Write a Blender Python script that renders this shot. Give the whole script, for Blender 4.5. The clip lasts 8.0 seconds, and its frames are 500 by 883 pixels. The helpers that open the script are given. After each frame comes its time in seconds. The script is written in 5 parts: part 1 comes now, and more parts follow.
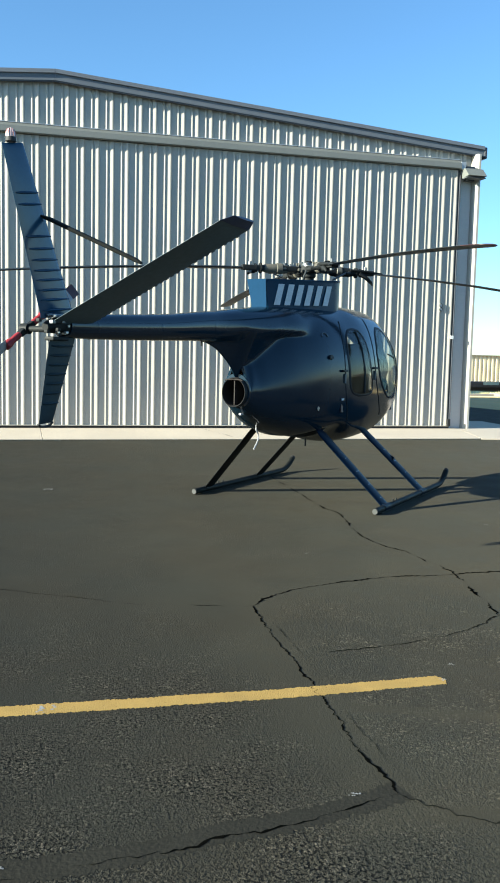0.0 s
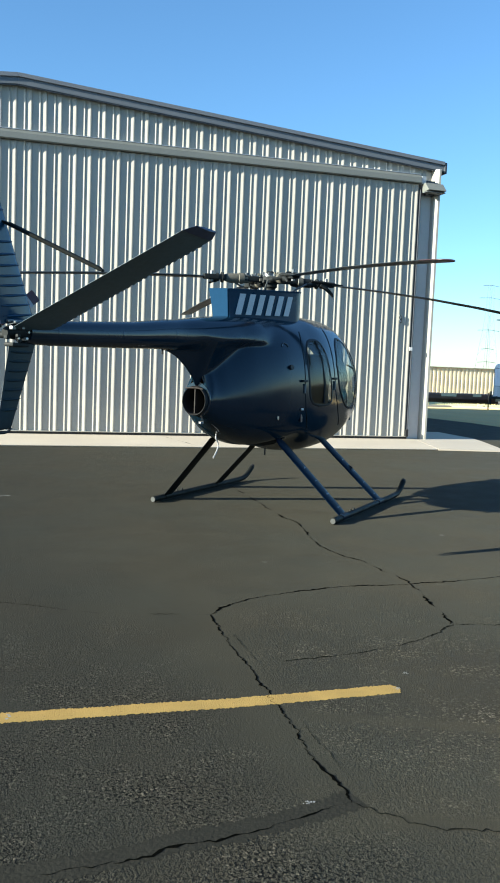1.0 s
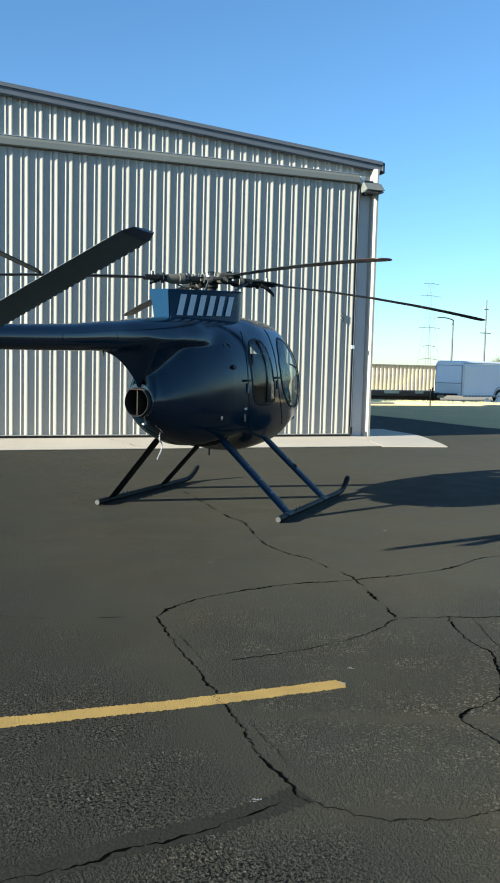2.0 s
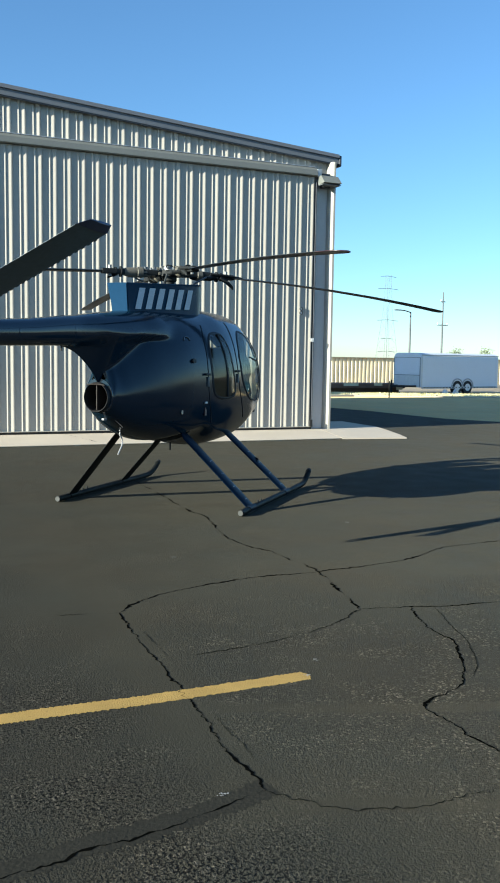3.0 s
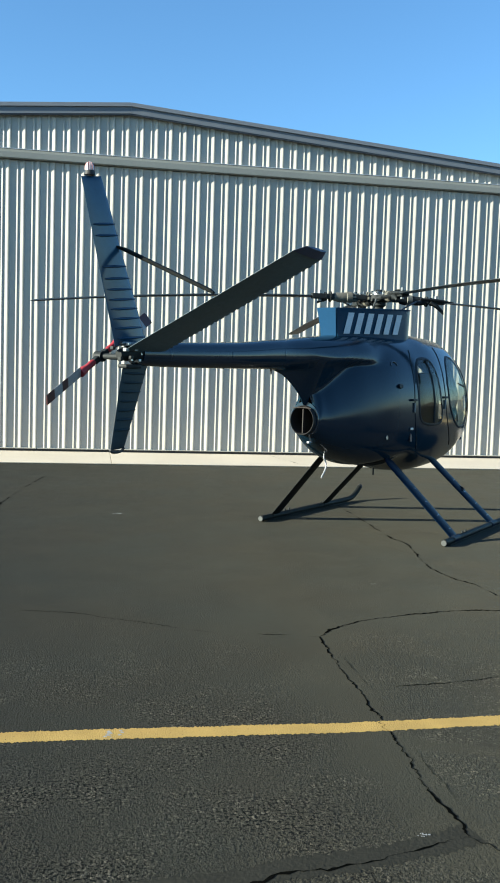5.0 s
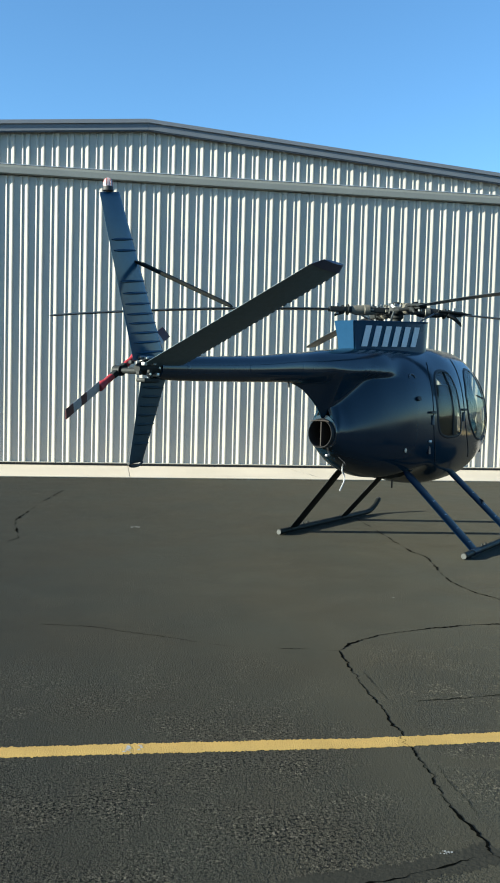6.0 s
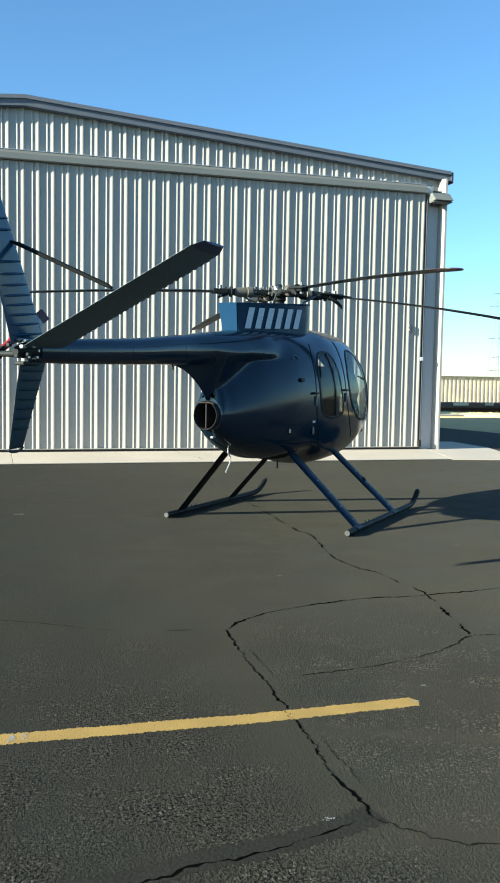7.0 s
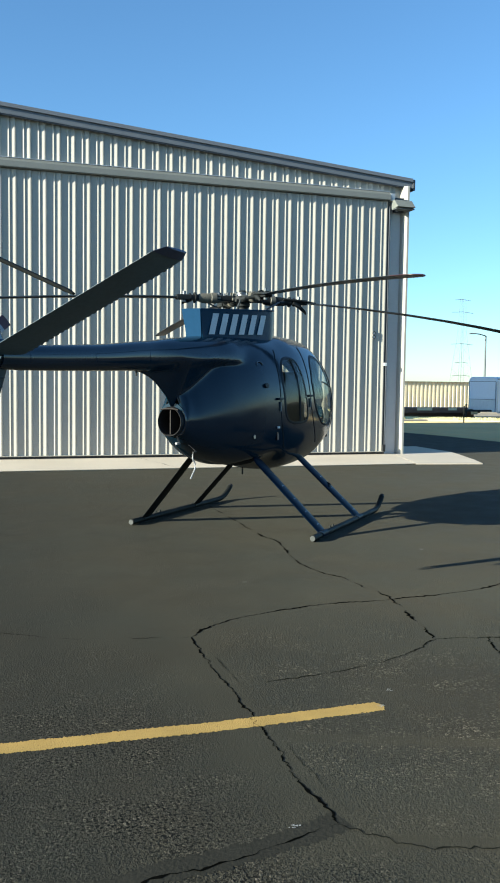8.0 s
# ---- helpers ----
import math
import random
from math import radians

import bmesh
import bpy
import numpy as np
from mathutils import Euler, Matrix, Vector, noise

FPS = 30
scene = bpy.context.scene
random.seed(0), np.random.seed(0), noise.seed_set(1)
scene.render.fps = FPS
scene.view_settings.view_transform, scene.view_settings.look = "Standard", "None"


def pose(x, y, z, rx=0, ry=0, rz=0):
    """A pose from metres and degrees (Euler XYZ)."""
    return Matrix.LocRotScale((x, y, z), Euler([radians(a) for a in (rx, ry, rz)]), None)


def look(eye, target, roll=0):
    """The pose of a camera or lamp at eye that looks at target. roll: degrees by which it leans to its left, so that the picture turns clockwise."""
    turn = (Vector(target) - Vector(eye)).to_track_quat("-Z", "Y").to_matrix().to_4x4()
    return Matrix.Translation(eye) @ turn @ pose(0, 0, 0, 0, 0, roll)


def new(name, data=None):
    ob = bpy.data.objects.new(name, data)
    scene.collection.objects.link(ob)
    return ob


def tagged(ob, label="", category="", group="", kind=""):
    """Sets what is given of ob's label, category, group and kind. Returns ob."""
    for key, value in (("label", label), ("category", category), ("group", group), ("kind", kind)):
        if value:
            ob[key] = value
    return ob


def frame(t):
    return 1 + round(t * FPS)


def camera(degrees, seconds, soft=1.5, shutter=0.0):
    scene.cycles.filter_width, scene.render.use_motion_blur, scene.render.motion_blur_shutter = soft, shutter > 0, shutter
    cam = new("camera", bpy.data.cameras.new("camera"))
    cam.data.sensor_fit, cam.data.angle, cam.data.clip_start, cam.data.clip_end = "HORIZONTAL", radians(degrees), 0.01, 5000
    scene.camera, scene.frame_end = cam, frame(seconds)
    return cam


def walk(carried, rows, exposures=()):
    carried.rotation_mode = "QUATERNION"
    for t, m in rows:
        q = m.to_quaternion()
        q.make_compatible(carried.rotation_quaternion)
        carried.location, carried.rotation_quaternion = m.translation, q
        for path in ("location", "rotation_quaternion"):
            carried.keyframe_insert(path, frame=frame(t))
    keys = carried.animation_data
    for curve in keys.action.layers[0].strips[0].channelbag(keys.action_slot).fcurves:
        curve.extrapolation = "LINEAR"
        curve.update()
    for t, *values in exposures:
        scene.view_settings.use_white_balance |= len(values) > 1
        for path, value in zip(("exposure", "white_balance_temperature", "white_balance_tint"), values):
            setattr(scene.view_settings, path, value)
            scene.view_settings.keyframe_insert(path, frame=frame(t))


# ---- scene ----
# camera -----------------------------------------------------------------
cam = camera(31.92, 8.0, 1.8)
ROWS = [
    (0.0, (0.058, 0.029, 1.722), -14.51, -5.81, 1.35),
    (0.2, (0.058, 0.028, 1.722), -14.92, -5.67, 1.64),
    (0.5, (0.057, 0.026, 1.722), -15.66, -5.45, 1.98),
    (0.7, (0.055, 0.016, 1.728), -16.21, -5.41, 2.11),
    (1.0, (0.051, 0.002, 1.736), -17.14, -5.22, 2.32),
    (1.2, (0.058, 0.005, 1.733), -17.74, -5.16, 2.42),
    (1.5, (0.068, 0.009, 1.729), -18.77, -5.03, 2.16),
    (1.7, (0.070, -0.001, 1.733), -19.52, -5.03, 1.87),
    (2.0, (0.074, -0.015, 1.738), -20.66, -5.11, 1.47),
    (2.2, (0.070, 0.001, 1.735), -21.41, -5.15, 1.42),
    (2.5, (0.072, 0.002, 1.733), -22.56, -5.26, 1.22),
    (2.85, (0.075, 0.004, 1.732), -23.37, -5.41, 0.97),
    (3.1, (0.077, 0.005, 1.731), -23.00, -5.51, 0.80),
    (3.3, (0.079, 0.005, 1.730), -21.85, -5.60, 0.71),
    (3.5, (0.080, -0.003, 1.726), -19.76, -5.62, 0.58),
    (3.7, (0.068, 0.002, 1.730), -17.21, -5.66, 0.70),
    (4.0, (0.050, 0.009, 1.737), -13.57, -6.30, 0.41),
    (4.2, (0.044, 0.015, 1.735), -11.82, -6.74, 0.33),
    (4.5, (0.036, 0.024, 1.733), -9.82, -6.85, 0.45),
    (4.7, (0.034, 0.026, 1.735), -9.67, -6.01, 1.42),
    (5.0, (0.031, 0.028, 1.739), -10.17, -4.22, 1.84),
    (5.2, (0.026, 0.031, 1.739), -9.94, -3.89, 2.10),
    (5.5, (0.026, 0.031, 1.740), -9.42, -3.55, 2.05),
    (5.8, (0.027, 0.031, 1.740), -8.95, -3.40, 1.72),
    (6.05, (0.028, 0.031, 1.740), -9.08, -3.40, 1.42),
    (6.3, (0.030, 0.030, 1.740), -9.99, -3.49, 1.29),
    (6.5, (0.036, 0.027, 1.739), -11.50, -3.65, 1.66),
    (6.7, (0.046, 0.022, 1.737), -13.86, -4.15, 1.57),
    (7.0, (0.062, 0.015, 1.733), -16.28, -4.34, 1.00),
    (7.2, (0.064, 0.015, 1.734), -17.66, -4.30, 0.74),
    (7.5, (0.068, 0.014, 1.736), -19.32, -4.32, 0.70),
    (7.7, (0.071, 0.018, 1.735), -19.22, -4.35, 0.73),
    (8.0, (0.075, 0.025, 1.733), -18.53, -3.92, 0.79),
]


def aimed(eye, yaw, pitch, roll):
    """Camera pose from its place and its yaw, pitch and roll in degrees."""
    a, b = radians(yaw), radians(pitch)
    way = Vector((-math.sin(a) * math.cos(b), math.cos(a) * math.cos(b), math.sin(b)))
    return look(eye, Vector(eye) + way, roll)


walk(cam, [(t, aimed(e, y, p, r)) for t, e, y, p, r in ROWS], exposures=((0.0, 1.79, 6410, -2), (2.0, 1.52, 6260, 0), (3.5, 1.47, 6290, -1), (4.5, 1.77, 6330, -3), (6.5, 1.76, 6320, -3), (8.0, 1.57, 6340, -2)))

# light --------------------------------------------------------------------
SUN_ELEV, SUN_AZ = 15.7, 8.8          # shadows run towards +x, turned SUN_AZ towards +y
world = bpy.data.worlds.new("sky")
world.use_nodes = True
scene.world = world
sky = world.node_tree.nodes.new("ShaderNodeTexSky")
sky.sky_type = "NISHITA"
sky.sun_disc = False
sky.sun_elevation = radians(SUN_ELEV)
sky.sun_rotation = radians(-98.8)
sky.altitude = 600.0
sky.air_density, sky.dust_density, sky.ozone_density = 1.0, 0.3, 4.9
world.node_tree.nodes["Background"].inputs["Strength"].default_value = 0.083
world.node_tree.links.new(sky.outputs[0], world.node_tree.nodes["Background"].inputs["Color"])
sun = new("sun", bpy.data.lights.new("sun", "SUN"))
sun.data.energy, sun.data.angle, sun.data.color = 5.0, radians(0.4), (1.0, 0.925, 0.82)
ray = Vector((math.cos(radians(SUN_AZ)) * math.cos(radians(SUN_ELEV)), math.sin(radians(SUN_AZ)) * math.cos(radians(SUN_ELEV)), -math.sin(radians(SUN_ELEV))))
sun.matrix_world = Matrix.Translation((-20, 0, 12)) @ ray.to_track_quat("-Z", "Y").to_matrix().to_4x4()


# materials ------------------------------------------------------------------
def mat(name, colour, rough=0.5, metal=0.0, vary=0.12, scale=3.0, fine=60.0, bump=0.0, coat=0.0, spots=None, island=False, spec=0.5):
    """A surface with two scales of variation: broad tone (scale, per metre) and grain (fine, per metre)."""
    m = bpy.data.materials.new(name)
    m.use_nodes = True
    n, l = m.node_tree.nodes, m.node_tree.links
    b = n["Principled BSDF"]
    co = n.new("ShaderNodeTexCoord")
    t1, t2 = n.new("ShaderNodeTexNoise"), n.new("ShaderNodeTexNoise")
    t1.inputs["Scale"].default_value, t2.inputs["Scale"].default_value = scale, fine
    t1.inputs["Detail"].default_value, t2.inputs["Detail"].default_value = 6, 4
    for t in (t1, t2):
        l.new(co.outputs["Object"], t.inputs["Vector"])
    add = n.new("ShaderNodeMath")
    add.operation = "ADD"
    l.new(t1.outputs["Fac"], add.inputs[0])
    l.new(t2.outputs["Fac"], add.inputs[1])
    ramp = n.new("ShaderNodeMapRange")
    ramp.inputs["From Min"].default_value, ramp.inputs["From Max"].default_value = 0.6, 1.4
    ramp.inputs["To Min"].default_value, ramp.inputs["To Max"].default_value = 1 - vary, 1 + vary
    l.new(add.outputs[0], ramp.inputs["Value"])
    last = ramp.outputs["Result"]
    if island:
        info = n.new("ShaderNodeObjectInfo")
        r2 = n.new("ShaderNodeMapRange")
        r2.inputs["To Min"].default_value, r2.inputs["To Max"].default_value = 0.96, 1.04
        l.new(info.outputs["Random"], r2.inputs["Value"])
        mul = n.new("ShaderNodeMath")
        mul.operation = "MULTIPLY"
        l.new(last, mul.inputs[0])
        l.new(r2.outputs["Result"], mul.inputs[1])
        last = mul.outputs[0]
    mix = n.new("ShaderNodeVectorMath")
    mix.operation = "SCALE"
    mix.inputs[0].default_value = colour
    l.new(last, mix.inputs["Scale"])
    out = mix.outputs[0]
    if spots:
        # stains or chips with a shape of their own
        col, size, cut = spots
        t3 = n.new("ShaderNodeTexNoise")
        t3.inputs["Scale"].default_value, t3.inputs["Detail"].default_value = size, 8
        l.new(co.outputs["Object"], t3.inputs["Vector"])
        st = n.new("ShaderNodeMapRange")
        st.inputs["From Min"].default_value, st.inputs["From Max"].default_value = cut, cut + 0.08
        l.new(t3.outputs["Fac"], st.inputs["Value"])
        mx = n.new("ShaderNodeMix")
        mx.data_type = "RGBA"
        mx.inputs[7].default_value = (*col, 1)
        l.new(st.outputs["Result"], mx.inputs[0])
        l.new(out, mx.inputs[6])
        out = mx.outputs[2]
    l.new(out, b.inputs["Base Color"])
    b.inputs["Roughness"].default_value, b.inputs["Metallic"].default_value = rough, metal
    b.inputs["Coat Weight"].default_value, b.inputs["Coat Roughness"].default_value = coat, 0.05
    b.inputs["Specular IOR Level"].default_value = spec
    rr = n.new("ShaderNodeMapRange")
    rr.inputs["From Min"].default_value, rr.inputs["From Max"].default_value = 0.3, 0.7
    rr.inputs["To Min"].default_value, rr.inputs["To Max"].default_value = max(rough - 0.08, 0.02), min(rough + 0.08, 1)
    l.new(t1.outputs["Fac"], rr.inputs["Value"])
    l.new(rr.outputs["Result"], b.inputs["Roughness"])
    if bump:
        bp = n.new("ShaderNodeBump")
        bp.inputs["Strength"].default_value, bp.inputs["Distance"].default_value = 1.0, bump
        l.new(t2.outputs["Fac"], bp.inputs["Height"])
        l.new(bp.outputs["Normal"], b.inputs["Normal"])
    return m


def asphalt_mat(name, colour, stone, relief, fleck=0.25):
    """Worn asphalt: stones of about 8 mm standing proud, tone patches, pale flecks and pits with their shade in the
    colour.
    """
    m = bpy.data.materials.new(name)
    m.use_nodes = True
    n, l = m.node_tree.nodes, m.node_tree.links
    b = n["Principled BSDF"]
    co = n.new("ShaderNodeTexCoord")

    def tex(kind, scale, detail=4):
        t = n.new(kind)
        t.inputs["Scale"].default_value = scale
        if kind == "ShaderNodeTexNoise":
            t.inputs["Detail"].default_value = detail
        l.new(co.outputs["Object"], t.inputs["Vector"])
        return t

    def rng(sock, a, c, lo, hi):
        r = n.new("ShaderNodeMapRange")
        for k, v in zip(("From Min", "From Max", "To Min", "To Max"), (a, c, lo, hi)):
            r.inputs[k].default_value = v
        l.new(sock, r.inputs["Value"])
        return r.outputs["Result"]

    def times(a, c):
        q = n.new("ShaderNodeMath")
        q.operation = "MULTIPLY"
        l.new(a, q.inputs[0])
        l.new(c, q.inputs[1])
        return q.outputs[0]

    cells = tex("ShaderNodeTexVoronoi", stone)
    broad, mid, grain = tex("ShaderNodeTexNoise", 0.35, 5), tex("ShaderNodeTexNoise", 2.6, 6), tex("ShaderNodeTexNoise", stone * 1.7, 3)
    tone = times(rng(broad.outputs["Fac"], 0.3, 0.7, 0.92, 1.08), rng(mid.outputs["Fac"], 0.3, 0.7, 0.94, 1.06))
    sep = n.new("ShaderNodeSeparateColor")
    l.new(cells.outputs["Color"], sep.inputs[0])
    # coarse and open where the surface is ravelled, worn smooth towards the hangar
    place = n.new("ShaderNodeSeparateXYZ")
    l.new(co.outputs["Object"], place.inputs[0])
    patch = tex("ShaderNodeTexNoise", 1.3, 4)
    open_tex = times(rng(place.outputs["Y"], 3.9, 5.8, 1.0, 0.12), rng(patch.outputs["Fac"], 0.38, 0.58, 0.30, 1.0))
    # sealed smoother along the long crack
    off = n.new("ShaderNodeMath")
    off.operation = "SUBTRACT"
    l.new(place.outputs["X"], off.inputs[0])
    off.inputs[1].default_value = 1.42
    away = n.new("ShaderNodeMath")
    away.operation = "ABSOLUTE"
    l.new(off.outputs[0], away.inputs[0])
    sealed = n.new("ShaderNodeMath")
    sealed.operation = "MAXIMUM"
    l.new(rng(away.outputs[0], 0.10, 0.42, 0.15, 1.0), sealed.inputs[0])
    l.new(rng(place.outputs["Y"], 2.70, 2.90, 1.0, 0.0), sealed.inputs[1])
    open_tex = times(open_tex, sealed.outputs[0])
    # smoother old sealer along two further cracks
    for x0, y0, slope, half in ((1.74, 3.854, -0.37, 0.075), (1.59, 2.91, -0.40, 0.065)):
        line = n.new("ShaderNodeMath")
        line.operation = "MULTIPLY_ADD"
        l.new(place.outputs["X"], line.inputs[0])
        line.inputs[1].default_value, line.inputs[2].default_value = -slope, slope * x0 - y0
        gap = n.new("ShaderNodeMath")
        gap.operation = "ADD"
        l.new(line.outputs[0], gap.inputs[0])
        l.new(place.outputs["Y"], gap.inputs[1])
        wander = n.new("ShaderNodeMath")
        wander.operation = "MULTIPLY_ADD"
        l.new(mid.outputs["Fac"], wander.inputs[0])
        wander.inputs[1].default_value = 0.12
        l.new(gap.outputs[0], wander.inputs[2])
        side = n.new("ShaderNodeMath")
        side.operation = "SUBTRACT"
        l.new(wander.outputs[0], side.inputs[0])
        side.inputs[1].default_value = 0.06
        size = n.new("ShaderNodeMath")
        size.operation = "ABSOLUTE"
        l.new(side.outputs[0], size.inputs[0])
        part_of = n.new("ShaderNodeMath")
        part_of.operation = "MAXIMUM"
        l.new(rng(size.outputs[0], half * 0.5, half * 1.5, 0.2, 1.0), part_of.inputs[0])
        l.new(rng(place.outputs["X"], 1.5, 1.65, 1.0, 0.0), part_of.inputs[1])
        open_tex = times(open_tex, part_of.outputs[0])
    # a worn patch past the end of the painted line, with fewer pits and more bare stones
    patch_x = times(rng(place.outputs["X"], 1.45, 1.85, 0.0, 1.0), rng(place.outputs["X"], 4.2, 5.6, 1.0, 0.0))
    bare = times(patch_x, rng(place.outputs["Y"], 1.0, 2.2, 0.0, 1.0))
    pale = times(times(rng(sep.outputs[0], 0.78, 0.98, 0.0, fleck), rng(mid.outputs["Fac"], 0.42, 0.66, 0.25, 1.0)), times(open_tex, rng(bare, 0.0, 1.0, 1.0, 1.25)))
    vary = n.new("ShaderNodeMath")
    vary.operation = "MULTIPLY_ADD"
    l.new(rng(sep.outputs[1], 0.0, 1.0, 0.42, 0.92), vary.inputs[0])
    l.new(open_tex, vary.inputs[1])
    vary.inputs[2].default_value = 1.0
    tone = times(tone, vary.outputs[0])
    scuff = times(times(bare, rng(place.outputs["Y"], 3.9, 3.3, 0.0, 1.0)), rng(patch.outputs["Fac"], 0.35, 0.6, 0.3, 1.0))
    tone = times(tone, rng(scuff, 0.0, 1.0, 1.0, 1.14))
    sc = n.new("ShaderNodeVectorMath")
    sc.operation = "SCALE"
    hue = n.new("ShaderNodeMix")
    hue.data_type = "RGBA"
    hue.inputs[6].default_value = (colour[0] * 1.03, colour[1], colour[2] * 0.97, 1)
    hue.inputs[7].default_value = (colour[0] * 0.97, colour[1] * 1.01, colour[2] * 1.04, 1)
    l.new(rng(tex("ShaderNodeTexNoise", 0.9, 3).outputs["Fac"], 0.35, 0.65, 0.0, 1.0), hue.inputs[0])
    l.new(hue.outputs[2], sc.inputs[0])
    l.new(tone, sc.inputs["Scale"])
    mx = n.new("ShaderNodeMix")
    mx.data_type = "RGBA"
    mx.inputs[7].default_value = (0.25, 0.215, 0.165, 1)
    l.new(pale, mx.inputs[0])
    l.new(sc.outputs[0], mx.inputs[6])
    l.new(rng(mid.outputs["Fac"], 0.3, 0.7, 0.72, 0.92), b.inputs["Roughness"])
    b.inputs["Specular IOR Level"].default_value = 0.12
    b.inputs["Diffuse Roughness"].default_value = 1.0
    h = n.new("ShaderNodeMath")
    h.operation = "ADD"
    l.new(rng(cells.outputs["Distance"], 0.0, 0.8, 0.5, 0.0), h.inputs[0])
    l.new(grain.outputs["Fac"], h.inputs[1])
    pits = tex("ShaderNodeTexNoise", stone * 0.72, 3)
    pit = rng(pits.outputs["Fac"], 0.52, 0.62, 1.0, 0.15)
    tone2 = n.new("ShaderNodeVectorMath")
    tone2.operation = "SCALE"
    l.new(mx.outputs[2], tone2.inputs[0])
    # shade inside the pits is put into the base colour, over the bump
    pit_shade = n.new("ShaderNodeMath")
    pit_shade.operation = "MULTIPLY_ADD"
    l.new(rng(pits.outputs["Fac"], 0.52, 0.56, 0.0, -0.92), pit_shade.inputs[0])
    l.new(times(open_tex, rng(bare, 0.0, 1.0, 1.0, 0.42)), pit_shade.inputs[1])
    pit_shade.inputs[2].default_value = 1.0
    l.new(pit_shade.outputs[0], tone2.inputs["Scale"])
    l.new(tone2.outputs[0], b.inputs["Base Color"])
    worn = times(times(h.outputs[0], pit), open_tex)
    bp = n.new("ShaderNodeBump")
    bp.inputs["Strength"].default_value, bp.inputs["Distance"].default_value = 1.0, relief
    l.new(worn, bp.inputs["Height"])
    l.new(bp.outputs["Normal"], b.inputs["Normal"])
    return m


def glass_mat(name, tint, low=0.02, high=0.28, rough=0.02):
    """A thin tinted pane: what lies behind shows through it, and it mirrors more at a slant."""
    m = bpy.data.materials.new(name)
    m.use_nodes = True
    n, l = m.node_tree.nodes, m.node_tree.links
    n.remove(n["Principled BSDF"])
    clear, gloss, mix, edge, power, fade = (n.new(k) for k in ("ShaderNodeBsdfTransparent", "ShaderNodeBsdfGlossy", "ShaderNodeMixShader", "ShaderNodeLayerWeight", "ShaderNodeMath", "ShaderNodeMapRange"))
    clear.inputs["Color"].default_value = (*tint, 1)
    gloss.inputs["Roughness"].default_value = rough
    edge.inputs["Blend"].default_value = 0.5
    power.operation, power.inputs[1].default_value = "POWER", 4.0
    fade.inputs["To Min"].default_value, fade.inputs["To Max"].default_value = low, high
    l.new(edge.outputs["Facing"], power.inputs[0])
    l.new(power.outputs[0], fade.inputs["Value"])
    l.new(fade.outputs["Result"], mix.inputs[0])
    l.new(clear.outputs[0], mix.inputs[1])
    l.new(gloss.outputs[0], mix.inputs[2])
    l.new(mix.outputs[0], n["Material Output"].inputs["Surface"])
    return m


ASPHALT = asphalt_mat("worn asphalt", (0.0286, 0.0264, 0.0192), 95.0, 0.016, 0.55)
PAVEMENT_PALE = asphalt_mat("pale tan pavement", (0.50, 0.37, 0.175), 40.0, 0.006)
TAR = mat("crack sealer", (0.0300, 0.0283, 0.0222), 0.9, vary=0.22, scale=4.0, fine=60, bump=0.003, spec=0.06)
TAR_OLD = mat("faded crack sealer", (0.0400, 0.0384, 0.0308), 0.9, vary=0.2, scale=2.0, fine=140, bump=0.002, spec=0.06)
CRACK = mat("open crack", (0.0035, 0.0035, 0.003), 0.95, vary=0.3, fine=80, spec=0.0)
CRACK_FAINT = mat("filled crack", (0.022, 0.0215, 0.017), 0.95, vary=0.4, scale=6, fine=80, spec=0.0)
CRACK_PALE = mat("dusty crack", (0.014, 0.0135, 0.011), 0.95, vary=0.5, scale=6, fine=80, spec=0.0)
YELLOW = mat("worn yellow paint", (0.40, 0.258, 0.080), 0.8, vary=0.20, scale=6, fine=130, bump=0.005, spec=0.15, spots=((0.10, 0.08, 0.05), 55.0, 0.66))
WHITE_DAB = mat("white paint dab", (0.27, 0.265, 0.25), 0.8, vary=0.4, fine=90, bump=0.003)
DIRT = mat("dry earth", (0.30, 0.25, 0.18), 0.95, vary=0.25, scale=0.2, fine=6, bump=0.02)
CONCRETE = mat("pale concrete", (0.52, 0.445, 0.35), 0.85, vary=0.10, scale=0.8, fine=40, bump=0.001, island=True)
STEEL = mat("grey painted cladding", (0.396, 0.372, 0.321), 0.42, 0.0, vary=0.05, scale=0.8, fine=25, coat=0.1, island=True)
TRIM = mat("dark grey painted trim", (0.055, 0.060, 0.070), 0.45, vary=0.08, scale=1.0, fine=20)
CAP = mat("slate grey rake cap", (0.148, 0.160, 0.182), 0.45, vary=0.06)
FASCIA = mat("slate grey fascia", (0.132, 0.145, 0.163), 0.45, vary=0.06)
HOOD = mat("grey track hood", (0.150, 0.158, 0.145), 0.5, vary=0.08, scale=1.2, fine=20)
JAMB = mat("pale grey jamb flashing", (0.60, 0.56, 0.52), 0.4, vary=0.05, scale=1.0, fine=20)
BLACK = mat("black rubber", (0.012, 0.012, 0.012), 0.7, vary=0.2)
ROOFING = mat("ribbed roof sheet", (0.42, 0.43, 0.42), 0.4, vary=0.05)
PAINT = mat("deep navy aircraft paint", (0.0050, 0.0172, 0.0305), 0.14, 0.0, vary=0.10, scale=1.5, fine=30, spec=0.32)
PAINT_FIN = mat("navy blue fin paint", (0.0066, 0.038, 0.078), 0.18, 0.0, vary=0.14, scale=3, fine=30, spec=0.45)
PAINT_STAB = mat("dull black navy paint", (0.017, 0.031, 0.038), 0.45, vary=0.18, scale=3, fine=30, spec=0.16)
PAINT_STABILISER = mat("dull slate paint", (0.085, 0.125, 0.150), 0.45, vary=0.2, scale=3, fine=30, spec=0.3)
